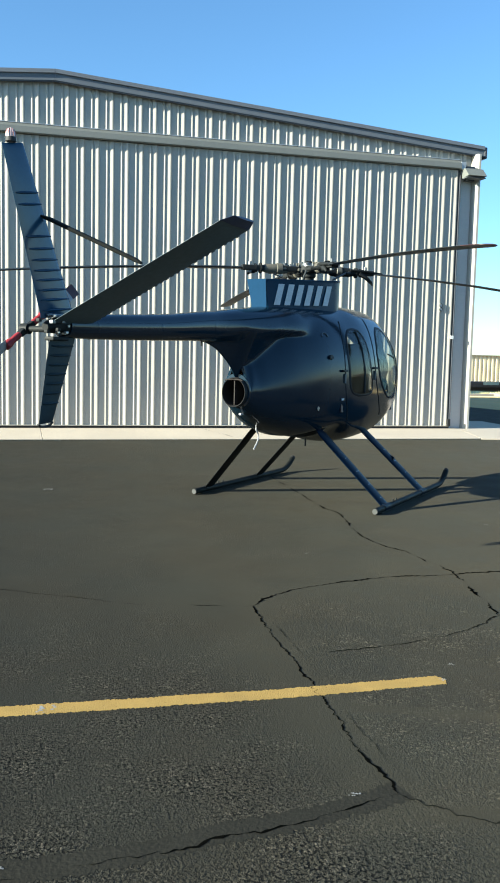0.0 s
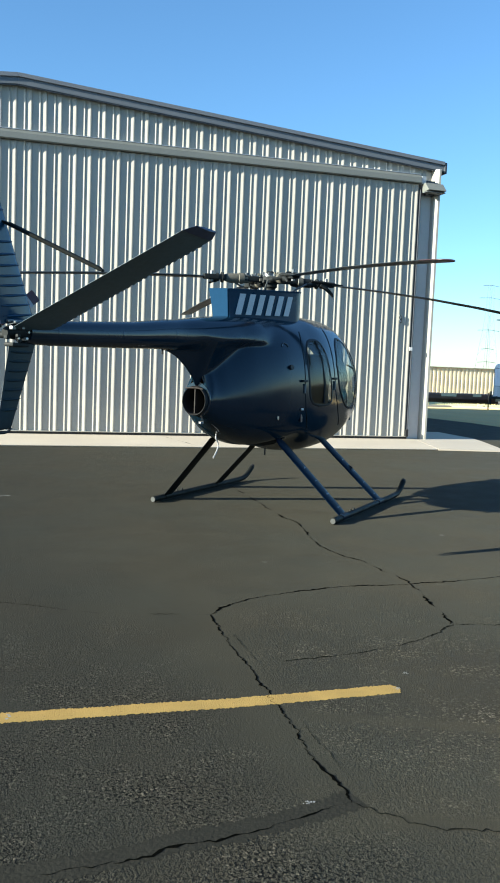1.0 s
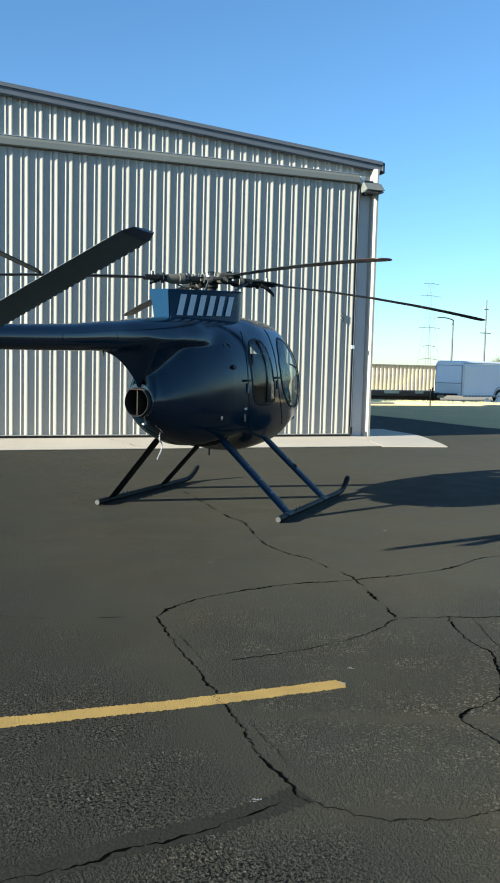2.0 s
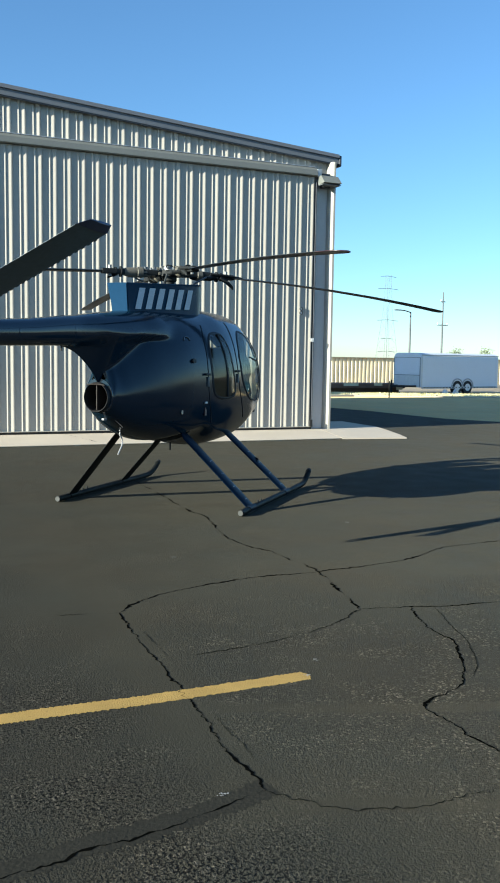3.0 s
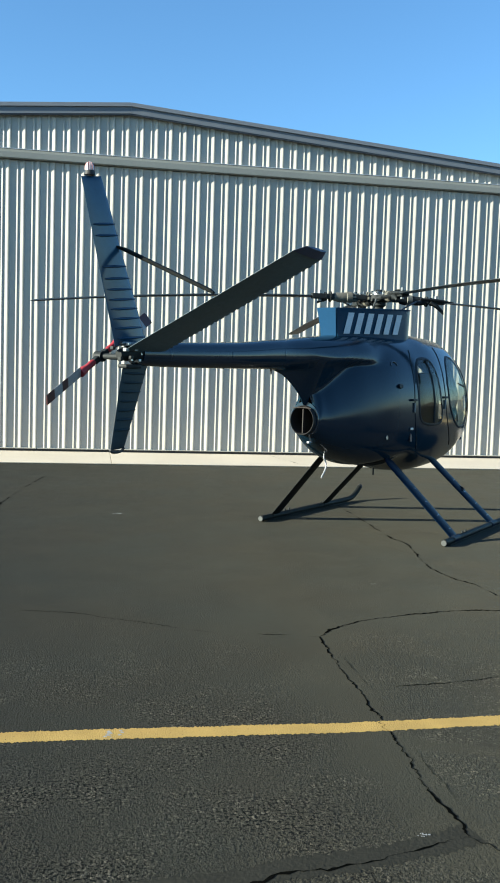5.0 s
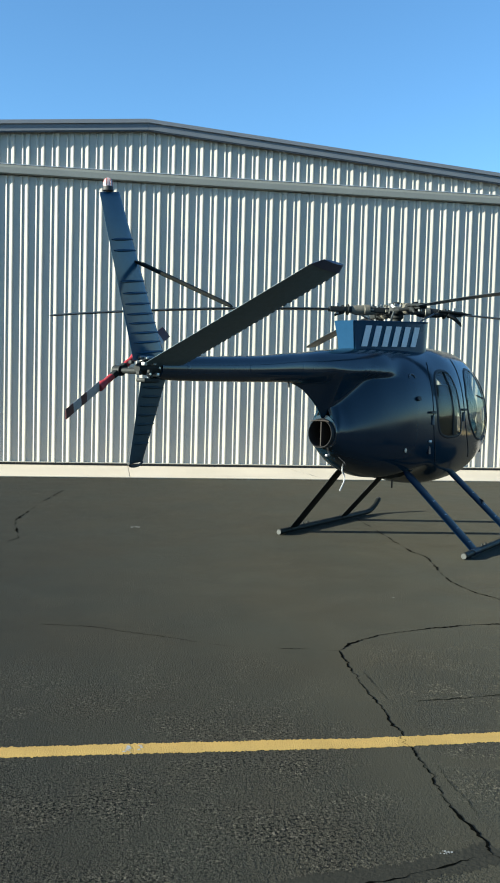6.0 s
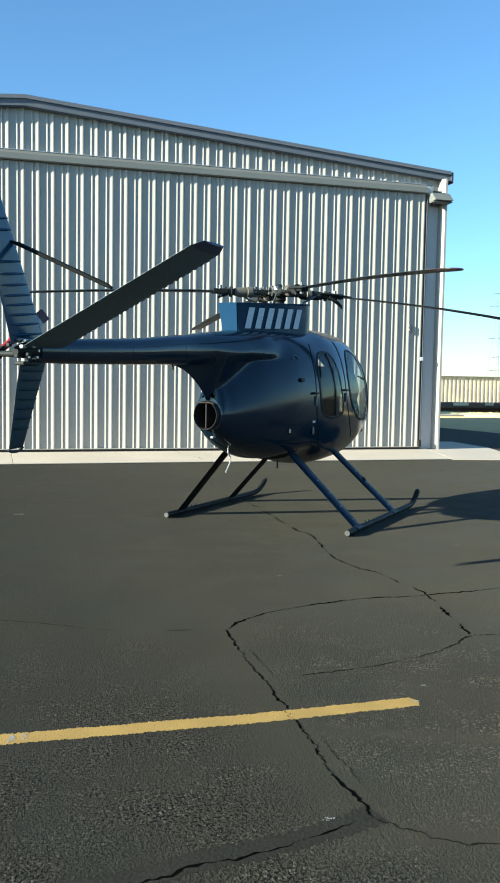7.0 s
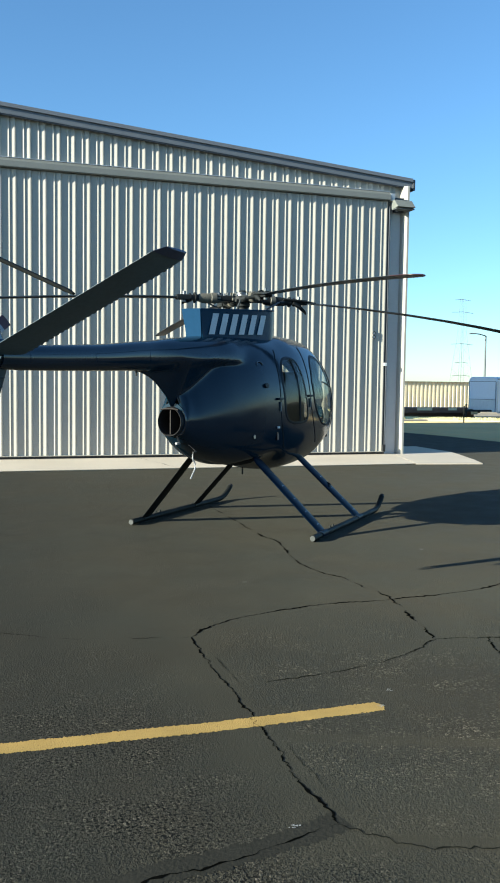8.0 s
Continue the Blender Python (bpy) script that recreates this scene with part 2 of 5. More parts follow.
PAINT_TIP = mat("blue tip paint", (0.045, 0.065, 0.130), 0.4, vary=0.15, scale=4, fine=30, spec=0.3)
PAINT_GEAR = mat("bright navy gear paint", (0.0022, 0.0085, 0.0210), 0.4, vary=0.12, scale=4, fine=40, spec=0.08)
# black of the skid tubes; also stands in for shade on the port struts
SKID = mat("dull black gear paint and port strut shade", (0.010, 0.011, 0.010), 0.55, vary=0.25, scale=4, fine=40, spec=0.10)
FAIRING = mat("slate blue fairing paint", (0.009, 0.045, 0.088), 0.30, vary=0.14, scale=3, fine=30, spec=0.08)
# sky reflection on the rear face is put into this base colour
FAIRING_END = mat("fairing blue with sky sheen", (0.013, 0.046, 0.098), 0.4, vary=0.08, scale=2, fine=30, spec=0.04)
LETTER = mat("pale grey lettering", (0.50, 0.53, 0.56), 0.5, vary=0.16, scale=9.0)
SEAM = mat("dark seam", (0.004, 0.005, 0.008), 0.6)
BLADE = mat("dark blade paint", (0.027, 0.036, 0.044), 0.5, vary=0.25, scale=2, fine=40, spec=0.25)
METAL = mat("dull machined steel", (0.16, 0.17, 0.175), 0.45, 0.7, vary=0.25, scale=15, fine=60)
METAL_DARK = mat("oily dark steel", (0.017, 0.019, 0.019), 0.6, 0.0, vary=0.35, scale=15, fine=60, spec=0.15)
CREAM_METAL = mat("cream zinc-coated steel", (0.12, 0.11, 0.085), 0.55, 0.1, vary=0.3, scale=18, fine=60)
ALLOY = mat("bright cast alloy", (0.38, 0.38, 0.37), 0.35, 0.8, vary=0.2, scale=20, fine=60)
RED = mat("red paint", (0.26, 0.022, 0.026), 0.45, vary=0.12, fine=40)
MAROON = mat("dark maroon paint", (0.065, 0.026, 0.028), 0.5, vary=0.15, fine=40)
TR_WHITE = mat("dull white blade paint", (0.31, 0.305, 0.31), 0.5, vary=0.2, scale=8, fine=40)
CAP_GREY = mat("scuffed pale plastic", (0.036, 0.039, 0.036), 0.6, vary=0.2, scale=20, fine=60)
WHITE = mat("off-white paint", (0.72, 0.72, 0.70), 0.45, vary=0.06, fine=40)
SOOT = mat("sooty steel", (0.007, 0.006, 0.006), 0.8, vary=0.4, scale=12, fine=50)
RUST = mat("heat-tinted steel", (0.016, 0.011, 0.009), 0.8, 0.0, vary=0.4, scale=12, fine=50)
SEAT = mat("dark grey upholstery", (0.012, 0.013, 0.013), 0.9, vary=0.15, fine=80)
TAN = mat("tan cabin trim", (0.10, 0.085, 0.06), 0.8, vary=0.15, fine=60)
PANE = glass_mat("tinted acrylic", (0.84, 0.85, 0.82))
LENS = mat("pale pink beacon lens", (0.55, 0.40, 0.38), 0.2, vary=0.05, spec=0.5)
FENCE = mat("cream corrugated sheet", (0.84, 0.70, 0.45), 0.6, vary=0.10, scale=0.6, fine=8)
# darker copy of the fence colour, with shade put into it
FENCE_SHADED = mat("shadowed tan sheet", (0.20, 0.17, 0.12), 0.7, vary=0.15)
RUSTY = mat("dark rusty iron", (0.20, 0.11, 0.07), 0.8, vary=0.3, scale=2, fine=20)
STRAW = mat("straw-coloured dry grass", (0.74, 0.66, 0.34), 0.95, vary=0.25, scale=2, fine=20)
GALV_DULL = mat("weathered dull galvanising", (0.12, 0.13, 0.135), 0.6, 0.2, vary=0.15)
GALV = mat("galvanised steel", (0.42, 0.44, 0.46), 0.5, 0.5, vary=0.1)
WHITE_GEL = mat("white trailer skin", (0.74, 0.76, 0.80), 0.35, vary=0.04, scale=1, fine=10)
DIAMOND = mat("bright tread plate", (0.62, 0.62, 0.62), 0.5, 0.3, vary=0.15, scale=8, fine=60, bump=0.002)
BARK = mat("grey bark", (0.16, 0.12, 0.09), 0.9, vary=0.3, fine=20)
LEAF = mat("pale green leaves", (0.20, 0.24, 0.13), 0.7, vary=0.3, scale=1, fine=6)


# mesh helpers -----------------------------------------------------------------
def finish(name, bm, material, parent=None, label="", smooth=None):
    me = bpy.data.meshes.new(name)
    bm.normal_update()
    bm.to_mesh(me)
    bm.free()
    me.materials.append(material)
    if smooth is not None:
        me.polygons.foreach_set("use_smooth", [True] * len(me.polygons))
        me.set_sharp_from_angle(angle=radians(smooth))
    ob = new(name, me)
    if smooth is not None and len(me.polygons) < 200:
        even = ob.modifiers.new("even normals", "WEIGHTED_NORMAL")
        even.keep_sharp = True
    if parent is not None:
        ob.parent = parent
    if label:
        ob["label"] = label
    return ob


def part(name, bm, material, parent, label="", smooth=35):
    """One mesh object under a thing or under a part."""
    return finish(name, bm, material, parent, label, smooth)


def empty(name, m=None, **tags):
    ob = new(name)
    if m is not None:
        ob.matrix_world = m
    return tagged(ob, **tags)


def box(x0, x1, y0, y1, z0, z1, bevel=0.0, bm=None):
    """A box between two corners, with its edges rounded."""
    bm = bm or bmesh.new()
    made = bmesh.ops.create_cube(bm, size=1.0, matrix=Matrix.Translation(((x0 + x1) / 2, (y0 + y1) / 2, (z0 + z1) / 2)) @ Matrix.Diagonal((x1 - x0, y1 - y0, z1 - z0, 1)))
    if bevel:
        edges = {e for v in made["verts"] for e in v.link_edges}
        bmesh.ops.bevel(bm, geom=list(edges), offset=bevel, segments=2, affect="EDGES", profile=0.5)
    return bm


def rings(bm, loops, caps=True, closed=True):
    """Skin between loops of points, each a list of vectors of one length."""
    rows = [[bm.verts.new(p) for p in loop] for loop in loops]
    n = len(rows[0])
    for a, b in zip(rows, rows[1:]):
        for i in range(n if closed else n - 1):
            bm.faces.new((a[i], a[(i + 1) % n], b[(i + 1) % n], b[i]))
    if caps and closed:
        bm.faces.new(rows[0][::-1])
        bm.faces.new(rows[-1])
    return bm


def tube(points, radius, sides=12, bm=None, squash=1.0, side=None):
    """A tube along points; radius may be a list. squash flattens it along the axis `side`."""
    bm = bm or bmesh.new()
    pts = [Vector(p) for p in points]
    radii = radius if isinstance(radius, (list, tuple)) else [radius] * len(pts)
    loops = []
    for i, p in enumerate(pts):
        way = (pts[min(i + 1, len(pts) - 1)] - pts[max(i - 1, 0)]).normalized()
        up = Vector(side) if side else (Vector((0, 0, 1)) if abs(way.z) < 0.9 else Vector((1, 0, 0)))
        u = way.cross(up).normalized()
        v = u.cross(way).normalized()
        loops.append([p + radii[i] * (math.cos(a) * u + squash * math.sin(a) * v) for a in (2 * math.pi * k / sides for k in range(sides))])
    rings(bm, loops)
    bmesh.ops.recalc_face_normals(bm, faces=bm.faces)
    return bm


def smooth_path(points, n=6):
    """Catmull-Rom points through a short list of corners."""
    p = [Vector(q) for q in points]
    p = [p[0] * 2 - p[1], *p, p[-1] * 2 - p[-2]]
    out = []
    for a, b, c, d in zip(p, p[1:], p[2:], p[3:]):
        for k in range(n):
            t = k / n
            out.append(0.5 * (2 * b + (c - a) * t + (2 * a - 5 * b + 4 * c - d) * t * t + (3 * b - a - 3 * c + d) * t ** 3))
    return out + [p[-2]]


def slab(outline, thick, axis, bm=None, bevel=0.0):
    """A flat plate: outline in two coordinates, thickened along the axis 'y' or 'z'."""
    bm = bm or bmesh.new()
    at = {"y": lambda a, b, t: (a, t, b), "z": lambda a, b, t: (a, b, t), "x": lambda a, b, t: (t, a, b)}[axis]
    lo, hi = thick
    rings(bm, [[at(a, b, lo) for a, b in outline], [at(a, b, hi) for a, b in outline]])
    bmesh.ops.recalc_face_normals(bm, faces=bm.faces)
    if bevel:
        bmesh.ops.bevel(bm, geom=bm.edges[:], offset=bevel, segments=2, affect="EDGES", profile=0.5)
    return bm


def eased(keys, x):
    """Smooth interpolation of rows (x, value...) with no overshoot."""
    xs = np.array([k[0] for k in keys])
    ys = np.array([k[1:] for k in keys])
    i = int(np.clip(np.searchsorted(xs, x) - 1, 0, len(xs) - 2))
    h = xs[1:] - xs[:-1]
    dl = (ys[1:] - ys[:-1]) / h[:, None]
    m = np.zeros_like(ys)
    m[0], m[-1] = dl[0], dl[-1]
    for j in range(1, len(xs) - 1):
        a, b = dl[j - 1], dl[j]
        m[j] = np.where(a * b > 0, 2 * a * b / np.where(a + b == 0, 1, a + b), 0)
    t = (x - xs[i]) / h[i]
    return ((2 * t ** 3 - 3 * t ** 2 + 1) * ys[i] + (t ** 3 - 2 * t ** 2 + t) * h[i] * m[i]
            + (-2 * t ** 3 + 3 * t ** 2) * ys[i + 1] + (t ** 3 - t ** 2) * h[i] * m[i + 1])


# ground -----------------------------------------------------------------------
bm = bmesh.new()
bmesh.ops.create_grid(bm, x_segments=40, y_segments=40, size=1500)
tagged(finish("ground", bm, DIRT), "dry pale earth reaching to the horizon", "ground", kind="structure").location.z = -0.06
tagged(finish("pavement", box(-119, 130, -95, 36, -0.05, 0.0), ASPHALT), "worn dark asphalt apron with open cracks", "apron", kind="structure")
# patch far paler than the apron, with an irregular near edge
tagged(finish("road", slab([(10.6, 31.0), (15.1, 27.9), (15.6, 25.6), (15.7, 23.6), (15.9, 21.9), (16.8, 20.4), (20.0, 18.2), (31.0, 22.0), (31.0, 35.9), (10.6, 35.9)], (-0.04, 0.004), "z"), PAVEMENT_PALE), "pale tan pavement beside the hangar", "road", kind="structure")



def ribbon(points, width, rough=0.3, lift=0.003, step=0.05, seed=0, jag=0.0, taper=True, floor=0.08, mean=0.72):
    """A strip that wanders along points on the ground, of uneven width."""
    r = random.Random(seed)
    path = smooth_path([(a, b, 0) for a, b in points], 8)
    fine = []
    for a, b in zip(path, path[1:]):
        n = max(1, int((b - a).length / step))
        fine += [a.lerp(b, k / n) for k in range(n)]
    fine.append(path[-1])
    bm = bmesh.new()
    rows = []
    for i, p in enumerate(fine):
        way = (fine[min(i + 1, len(fine) - 1)] - fine[max(i - 1, 0)]).normalized()
        side = Vector((-way.y, way.x, 0))
        q = p + side * (jag * (noise.noise((p.x * 3, p.y * 3, seed)) * 0.7 + noise.noise((p.x * 11, p.y * 11, seed + 5)) * 0.6 + noise.noise((p.x * 37, p.y * 37, seed + 9)) * 0.8))
        w = width * (1 + rough * r.uniform(-1, 1)) * 0.5
        if jag > 0.015:
            w *= min(1.2, max(floor, mean + 1.5 * noise.noise((p.x * 5.5, p.y * 5.5, seed + 20.5))))
        if taper:
            w *= min(1, 0.25 + i / 4, 0.25 + (len(fine) - 1 - i) / 4)
        rows.append((bm.verts.new(q + side * w + Vector((0, 0, lift))), bm.verts.new(q - side * w + Vector((0, 0, lift)))))
    for (a, b), (c, d) in zip(rows, rows[1:]):
        bm.faces.new((a, b, d, c))
    return bm


def crack(points, width, material=CRACK, label="open dark crack in the asphalt", seed=1, lift=0.0022, jag=0.026, rough=0.5, floor=0.08, mean=0.72):
    return tagged(finish("pavement_crack", ribbon(points, width, rough, lift, 0.015, seed, jag, True, floor, mean), material), label, "crack", kind="structure")


crack([(1.56, 5.66), (1.55, 5.31), (1.52, 4.81), (1.53, 4.52), (1.512, 4.20)], 0.011, seed=1, floor=0.5)
crack([(1.512, 4.20), (1.51, 4.15), (1.506, 4.08)], 0.007, CRACK_PALE, "crack filled with old paint", 41, floor=0.4)
crack([(1.506, 4.08), (1.50, 3.82), (1.48, 3.47), (1.49, 3.18), (1.48, 3.06)], 0.011, seed=1, floor=0.5)
crack([(1.48, 3.06), (1.30, 3.02), (1.10, 2.96), (0.92, 2.92), (0.75, 2.92), (0.60, 2.87), (0.50, 2.865)], 0.011, seed=2, jag=0.022, rough=0.8, floor=0.10, mean=0.50)
crack([(0.50, 2.865), (0.30, 2.85), (0.12, 2.83), (0.0, 2.81), (-0.31, 2.83), (-1.2, 2.83)], 0.007, label="broken hairline crack in the tar band", seed=45, jag=0.022, rough=0.8, floor=0.02, mean=0.40)
crack([(1.56, 5.66), (1.85, 5.94), (2.35, 6.14), (2.85, 6.23), (3.38, 6.23), (4.09, 6.31), (4.49, 6.44), (4.92, 6.66), (5.33, 6.72), (6.4, 6.8)], 0.017, seed=3, floor=0.35)
crack([(3.40, 12.2), (3.38, 11.5), (3.35, 10.3), (3.31, 9.3), (3.36, 8.85), (3.18, 7.78), (3.24, 7.23), (3.32, 7.04), (3.35, 6.65), (3.38, 6.23), (3.24, 5.6), (3.14, 5.17)], 0.020, seed=4, floor=0.02, mean=0.48)
crack([(3.14, 5.17), (2.84, 4.95), (2.45, 4.79), (2.04, 4.71), (1.75, 4.67)], 0.009, CRACK_PALE, "hairline crack in the asphalt", seed=5, floor=0.15)
crack([(1.56, 5.66), (1.15, 5.75), (0.78, 5.84), (0.45, 6.03), (0.19, 6.19), (-0.12, 6.35), (-0.53, 6.43), (-1.6, 6.5)], 0.008, CRACK, "broken hairline crack in the asphalt", 6, floor=0.02, mean=0.35)
crack([(3.15, 5.18), (3.54, 5.10), (3.75, 5.03), (4.6, 4.95)], 0.014, seed=7)
crack([(3.53, 5.10), (3.42, 4.86), (3.34, 4.53), (3.35, 4.36), (3.23, 4.13), (3.14, 3.97), (2.93, 3.73), (2.77, 3.67), (2.59, 3.58), (2.58, 3.45), (2.58, 3.29), (2.58, 3.15), (2.62, 2.9)], 0.015, seed=8)
crack([(3.67, 5.02), (3.52, 4.62), (3.42, 4.32), (3.25, 4.01), (3.08, 3.82)], 0.006, CRACK_FAINT, "faint filled crack in the asphalt", 12, 0.0018, 0.012)
crack([(1.48, 3.06), (1.53, 2.99), (1.62, 2.90), (1.74, 2.80), (2.05, 2.72), (2.4, 2.74)], 0.010, CRACK_PALE, "dusty crack in the asphalt", 9)
crack([(-1.9, 8.9), (-1.07, 9.93), (-1.04, 10.38), (-1.16, 11.33), (-1.09, 12.22), (-0.95, 13.4), (-0.7, 15.0)], 0.020, seed=10, floor=0.02, mean=0.45)
band = ribbon([(1.52, 3.08), (1.10, 2.98), (0.75, 2.93), (0.30, 2.86), (-0.31, 2.86), (-1.2, 2.84)], 0.135, 0.20, 0.0007, 0.010, 20, 0.0148, False)
tagged(finish("sealer_band", band, TAR), "dark tar band along a crack", "crack sealer", kind="structure")
crack([(1.60, 5.23), (1.60, 4.61), (1.58, 4.24)], 0.004, CRACK_FAINT, "edge of an old tar band", 31, 0.0024, 0.016, floor=0.1, mean=0.5)
crack([(1.57, 4.02), (1.55, 3.65), (1.565, 3.53), (1.56, 3.31), (1.567, 3.12)], 0.004, CRACK_FAINT, "edge of an old tar band", 33, 0.0024, 0.016, floor=0.1, mean=0.5)

# painted line, worn at its edges and cut by the crack
bm = ribbon([(-6.0, 4.23), (-2.0, 4.21), (0.0, 4.175), (1.2, 4.14), (1.8, 4.145), (2.10, 4.15), (2.235, 4.155)], 0.120, 0.13, 0.0016, 0.006, 41, 0.006, True)
line = tagged(finish("painted_line", bm, YELLOW), "worn yellow painted line on the asphalt", "road marking", kind="structure")
for n, (x, y, s) in enumerate(((0.143, 4.17, 0.04), (1.31, 3.10, 0.022), (-0.03, 2.875, 0.022), (0.34, 10.87, 0.065), (2.38, 4.36, 0.016), (4.68, 8.05, 0.022), (2.42, 7.11, 0.015), (2.225, 4.15, 0.018))):
    r = random.Random(50 + n)
    bm = bmesh.new()
    for j in range(16):
        u, v, q = x + r.gauss(0, 0.55 * s), y + r.gauss(0, 0.42 * s), s * r.uniform(0.10, 0.32)
        bm.faces.new([bm.verts.new((u + q * r.uniform(0.5, 1.3) * math.cos(a), v + q * r.uniform(0.5, 1.2) * math.sin(a), 0.0026 + 0.0001 * j)) for a in (2 * math.pi * k / 7 for k in range(7))])
    tagged(finish("paint_dab", bm, WHITE_DAB), "small white paint mark on the asphalt", "paint mark", kind="structure")

# hangar -----------------------------------------------------------------------
FACE = 19.206                       # front face of the sheeting
RIDGE_X, RIDGE_Z, SLOPE = 0.68, 7.222, 0.0785
LEFT, RIGHT, BACK = -9.10, 10.39, 30.6
PITCH, RIB0 = 0.305, 0.92
HEAD = 6.065                        # underside of the door hood


def roof_at(x):
    return RIDGE_Z - SLOPE * abs(x - RIDGE_X)


PROFILE = ((0.0, 0.0), (0.122, 0.0), (0.152, 0.016), (0.160, 0.016), (0.173, 0.0), (0.199, 0.0), (0.266, 0.0288), (0.286, 0.0288), (0.303, 0.0))


def sheet(x0, pitches, z0, top, y, x_end=None):
    """A ribbed steel sheet from x0 that faces -y; top gives its upper edge at x."""
    bm = bmesh.new()
    cols = []
    for k in range(pitches):
        for dx, d in PROFILE:
            x = x0 + k * PITCH + dx
            if x_end is None or x <= x_end:
                cols.append((x, y - d))
    cols.append((min(x0 + pitches * PITCH, x_end or 1e9), y))
    low = [bm.verts.new((x, yy, z0)) for x, yy in cols]
    high = [bm.verts.new((x, yy, top(x))) for x, yy in cols]
    for i in range(len(cols) - 1):
        bm.faces.new((low[i], low[i + 1], high[i + 1], high[i]))
    return bm


START = RIB0 - 0.245 - PITCH * math.ceil((RIB0 - 0.245 - LEFT) / PITCH)
wall = tagged(finish("wall_south", slab([(LEFT, 0.02), (RIGHT - 0.02, 0.02), (RIGHT - 0.02, roof_at(RIGHT)), (RIDGE_X, RIDGE_Z), (LEFT, roof_at(LEFT))], (FACE + 0.05, FACE + 0.25), "y"), STEEL), "grey ribbed steel gable wall of a hangar", "hangar wall", kind="structure")
x = START
while x < RIGHT - 0.1:
    part("cladding_sheet", sheet(x, 3, HEAD + 0.10, roof_at, FACE + 0.02, RIGHT - 0.10), STEEL, wall, smooth=None)
    x += 3 * PITCH
part("corner_trim", rings(bmesh.new(), [[(RIGHT - 0.15, FACE + 0.0, z), (RIGHT - 0.13, FACE - 0.12, z), (RIGHT - 0.05, FACE - 0.19, z), (RIGHT, FACE - 0.19, z), (RIGHT, FACE + 0.15, z)] for z in (0.02, roof_at(RIGHT) - 0.01)]), STEEL, wall, smooth=None)
part("jamb_flashing", box(9.90, RIGHT - 0.152, FACE - 0.03, FACE + 0.05, 0.02, HEAD + 0.10, 0.006), JAMB, wall, "smooth grey jamb flashing")
for name, x0, x1 in (("wall_west", LEFT - 0.15, LEFT), ("wall_east", RIGHT - 0.15, RIGHT - 0.004)):
    tagged(finish(name, box(x0, x1, FACE + 0.25, BACK, 0.02, roof_at(RIGHT if x0 > 0 else LEFT)), STEEL), "grey steel side wall of the hangar", "hangar wall", kind="structure")
tagged(finish("wall_north", slab([(LEFT - 0.15, 0.02), (RIGHT - 0.004, 0.02), (RIGHT - 0.004, roof_at(RIGHT)), (RIDGE_X, RIDGE_Z), (LEFT - 0.15, roof_at(LEFT))], (BACK, BACK + 0.15), "y"), STEEL), "grey steel rear wall of the hangar", "hangar wall", kind="structure")
EAVE_L, EAVE_R = LEFT - 0.25, 10.485
roof = tagged(finish("roof", slab([(EAVE_L, roof_at(EAVE_L)), (RIDGE_X, RIDGE_Z), (EAVE_R, roof_at(EAVE_R)), (EAVE_R, roof_at(EAVE_R) + 0.14), (RIDGE_X, RIDGE_Z + 0.14), (EAVE_L, roof_at(EAVE_L) + 0.14)], (FACE - 0.08, BACK + 0.3), "y"), ROOFING), "low gabled steel roof of the hangar", "roof", kind="structure")


def fascia(name, lo, hi, y0, y1, material, label):
    for a, b in ((EAVE_L, RIDGE_X - 0.002), (RIDGE_X + 0.002, EAVE_R)):
        part(name, slab([(a, roof_at(a) + lo), (b, roof_at(b) + lo), (b, roof_at(b) + hi), (a, roof_at(a) + hi)], (y0, y1), "y"), material, roof, label, smooth=None)


fascia("fascia", -0.03, 0.105, FACE - 0.13, FACE - 0.082, FASCIA, "dark grey rake fascia")
fascia("rake_cap", 0.107, 0.185, FACE - 0.17, FACE + 0.10, CAP, "paler rake cap")
fascia("drip_edge", -0.055, -0.032, FACE - 0.115, FACE - 0.06, TRIM, "dark drip edge")
part("gutter_end", box(EAVE_R + 0.002, EAVE_R + 0.07, FACE - 0.16, BACK + 0.3, roof_at(EAVE_R) - 0.09, roof_at(EAVE_R) + 0.17, 0.02), TRIM, roof, "dark grey eave gutter")

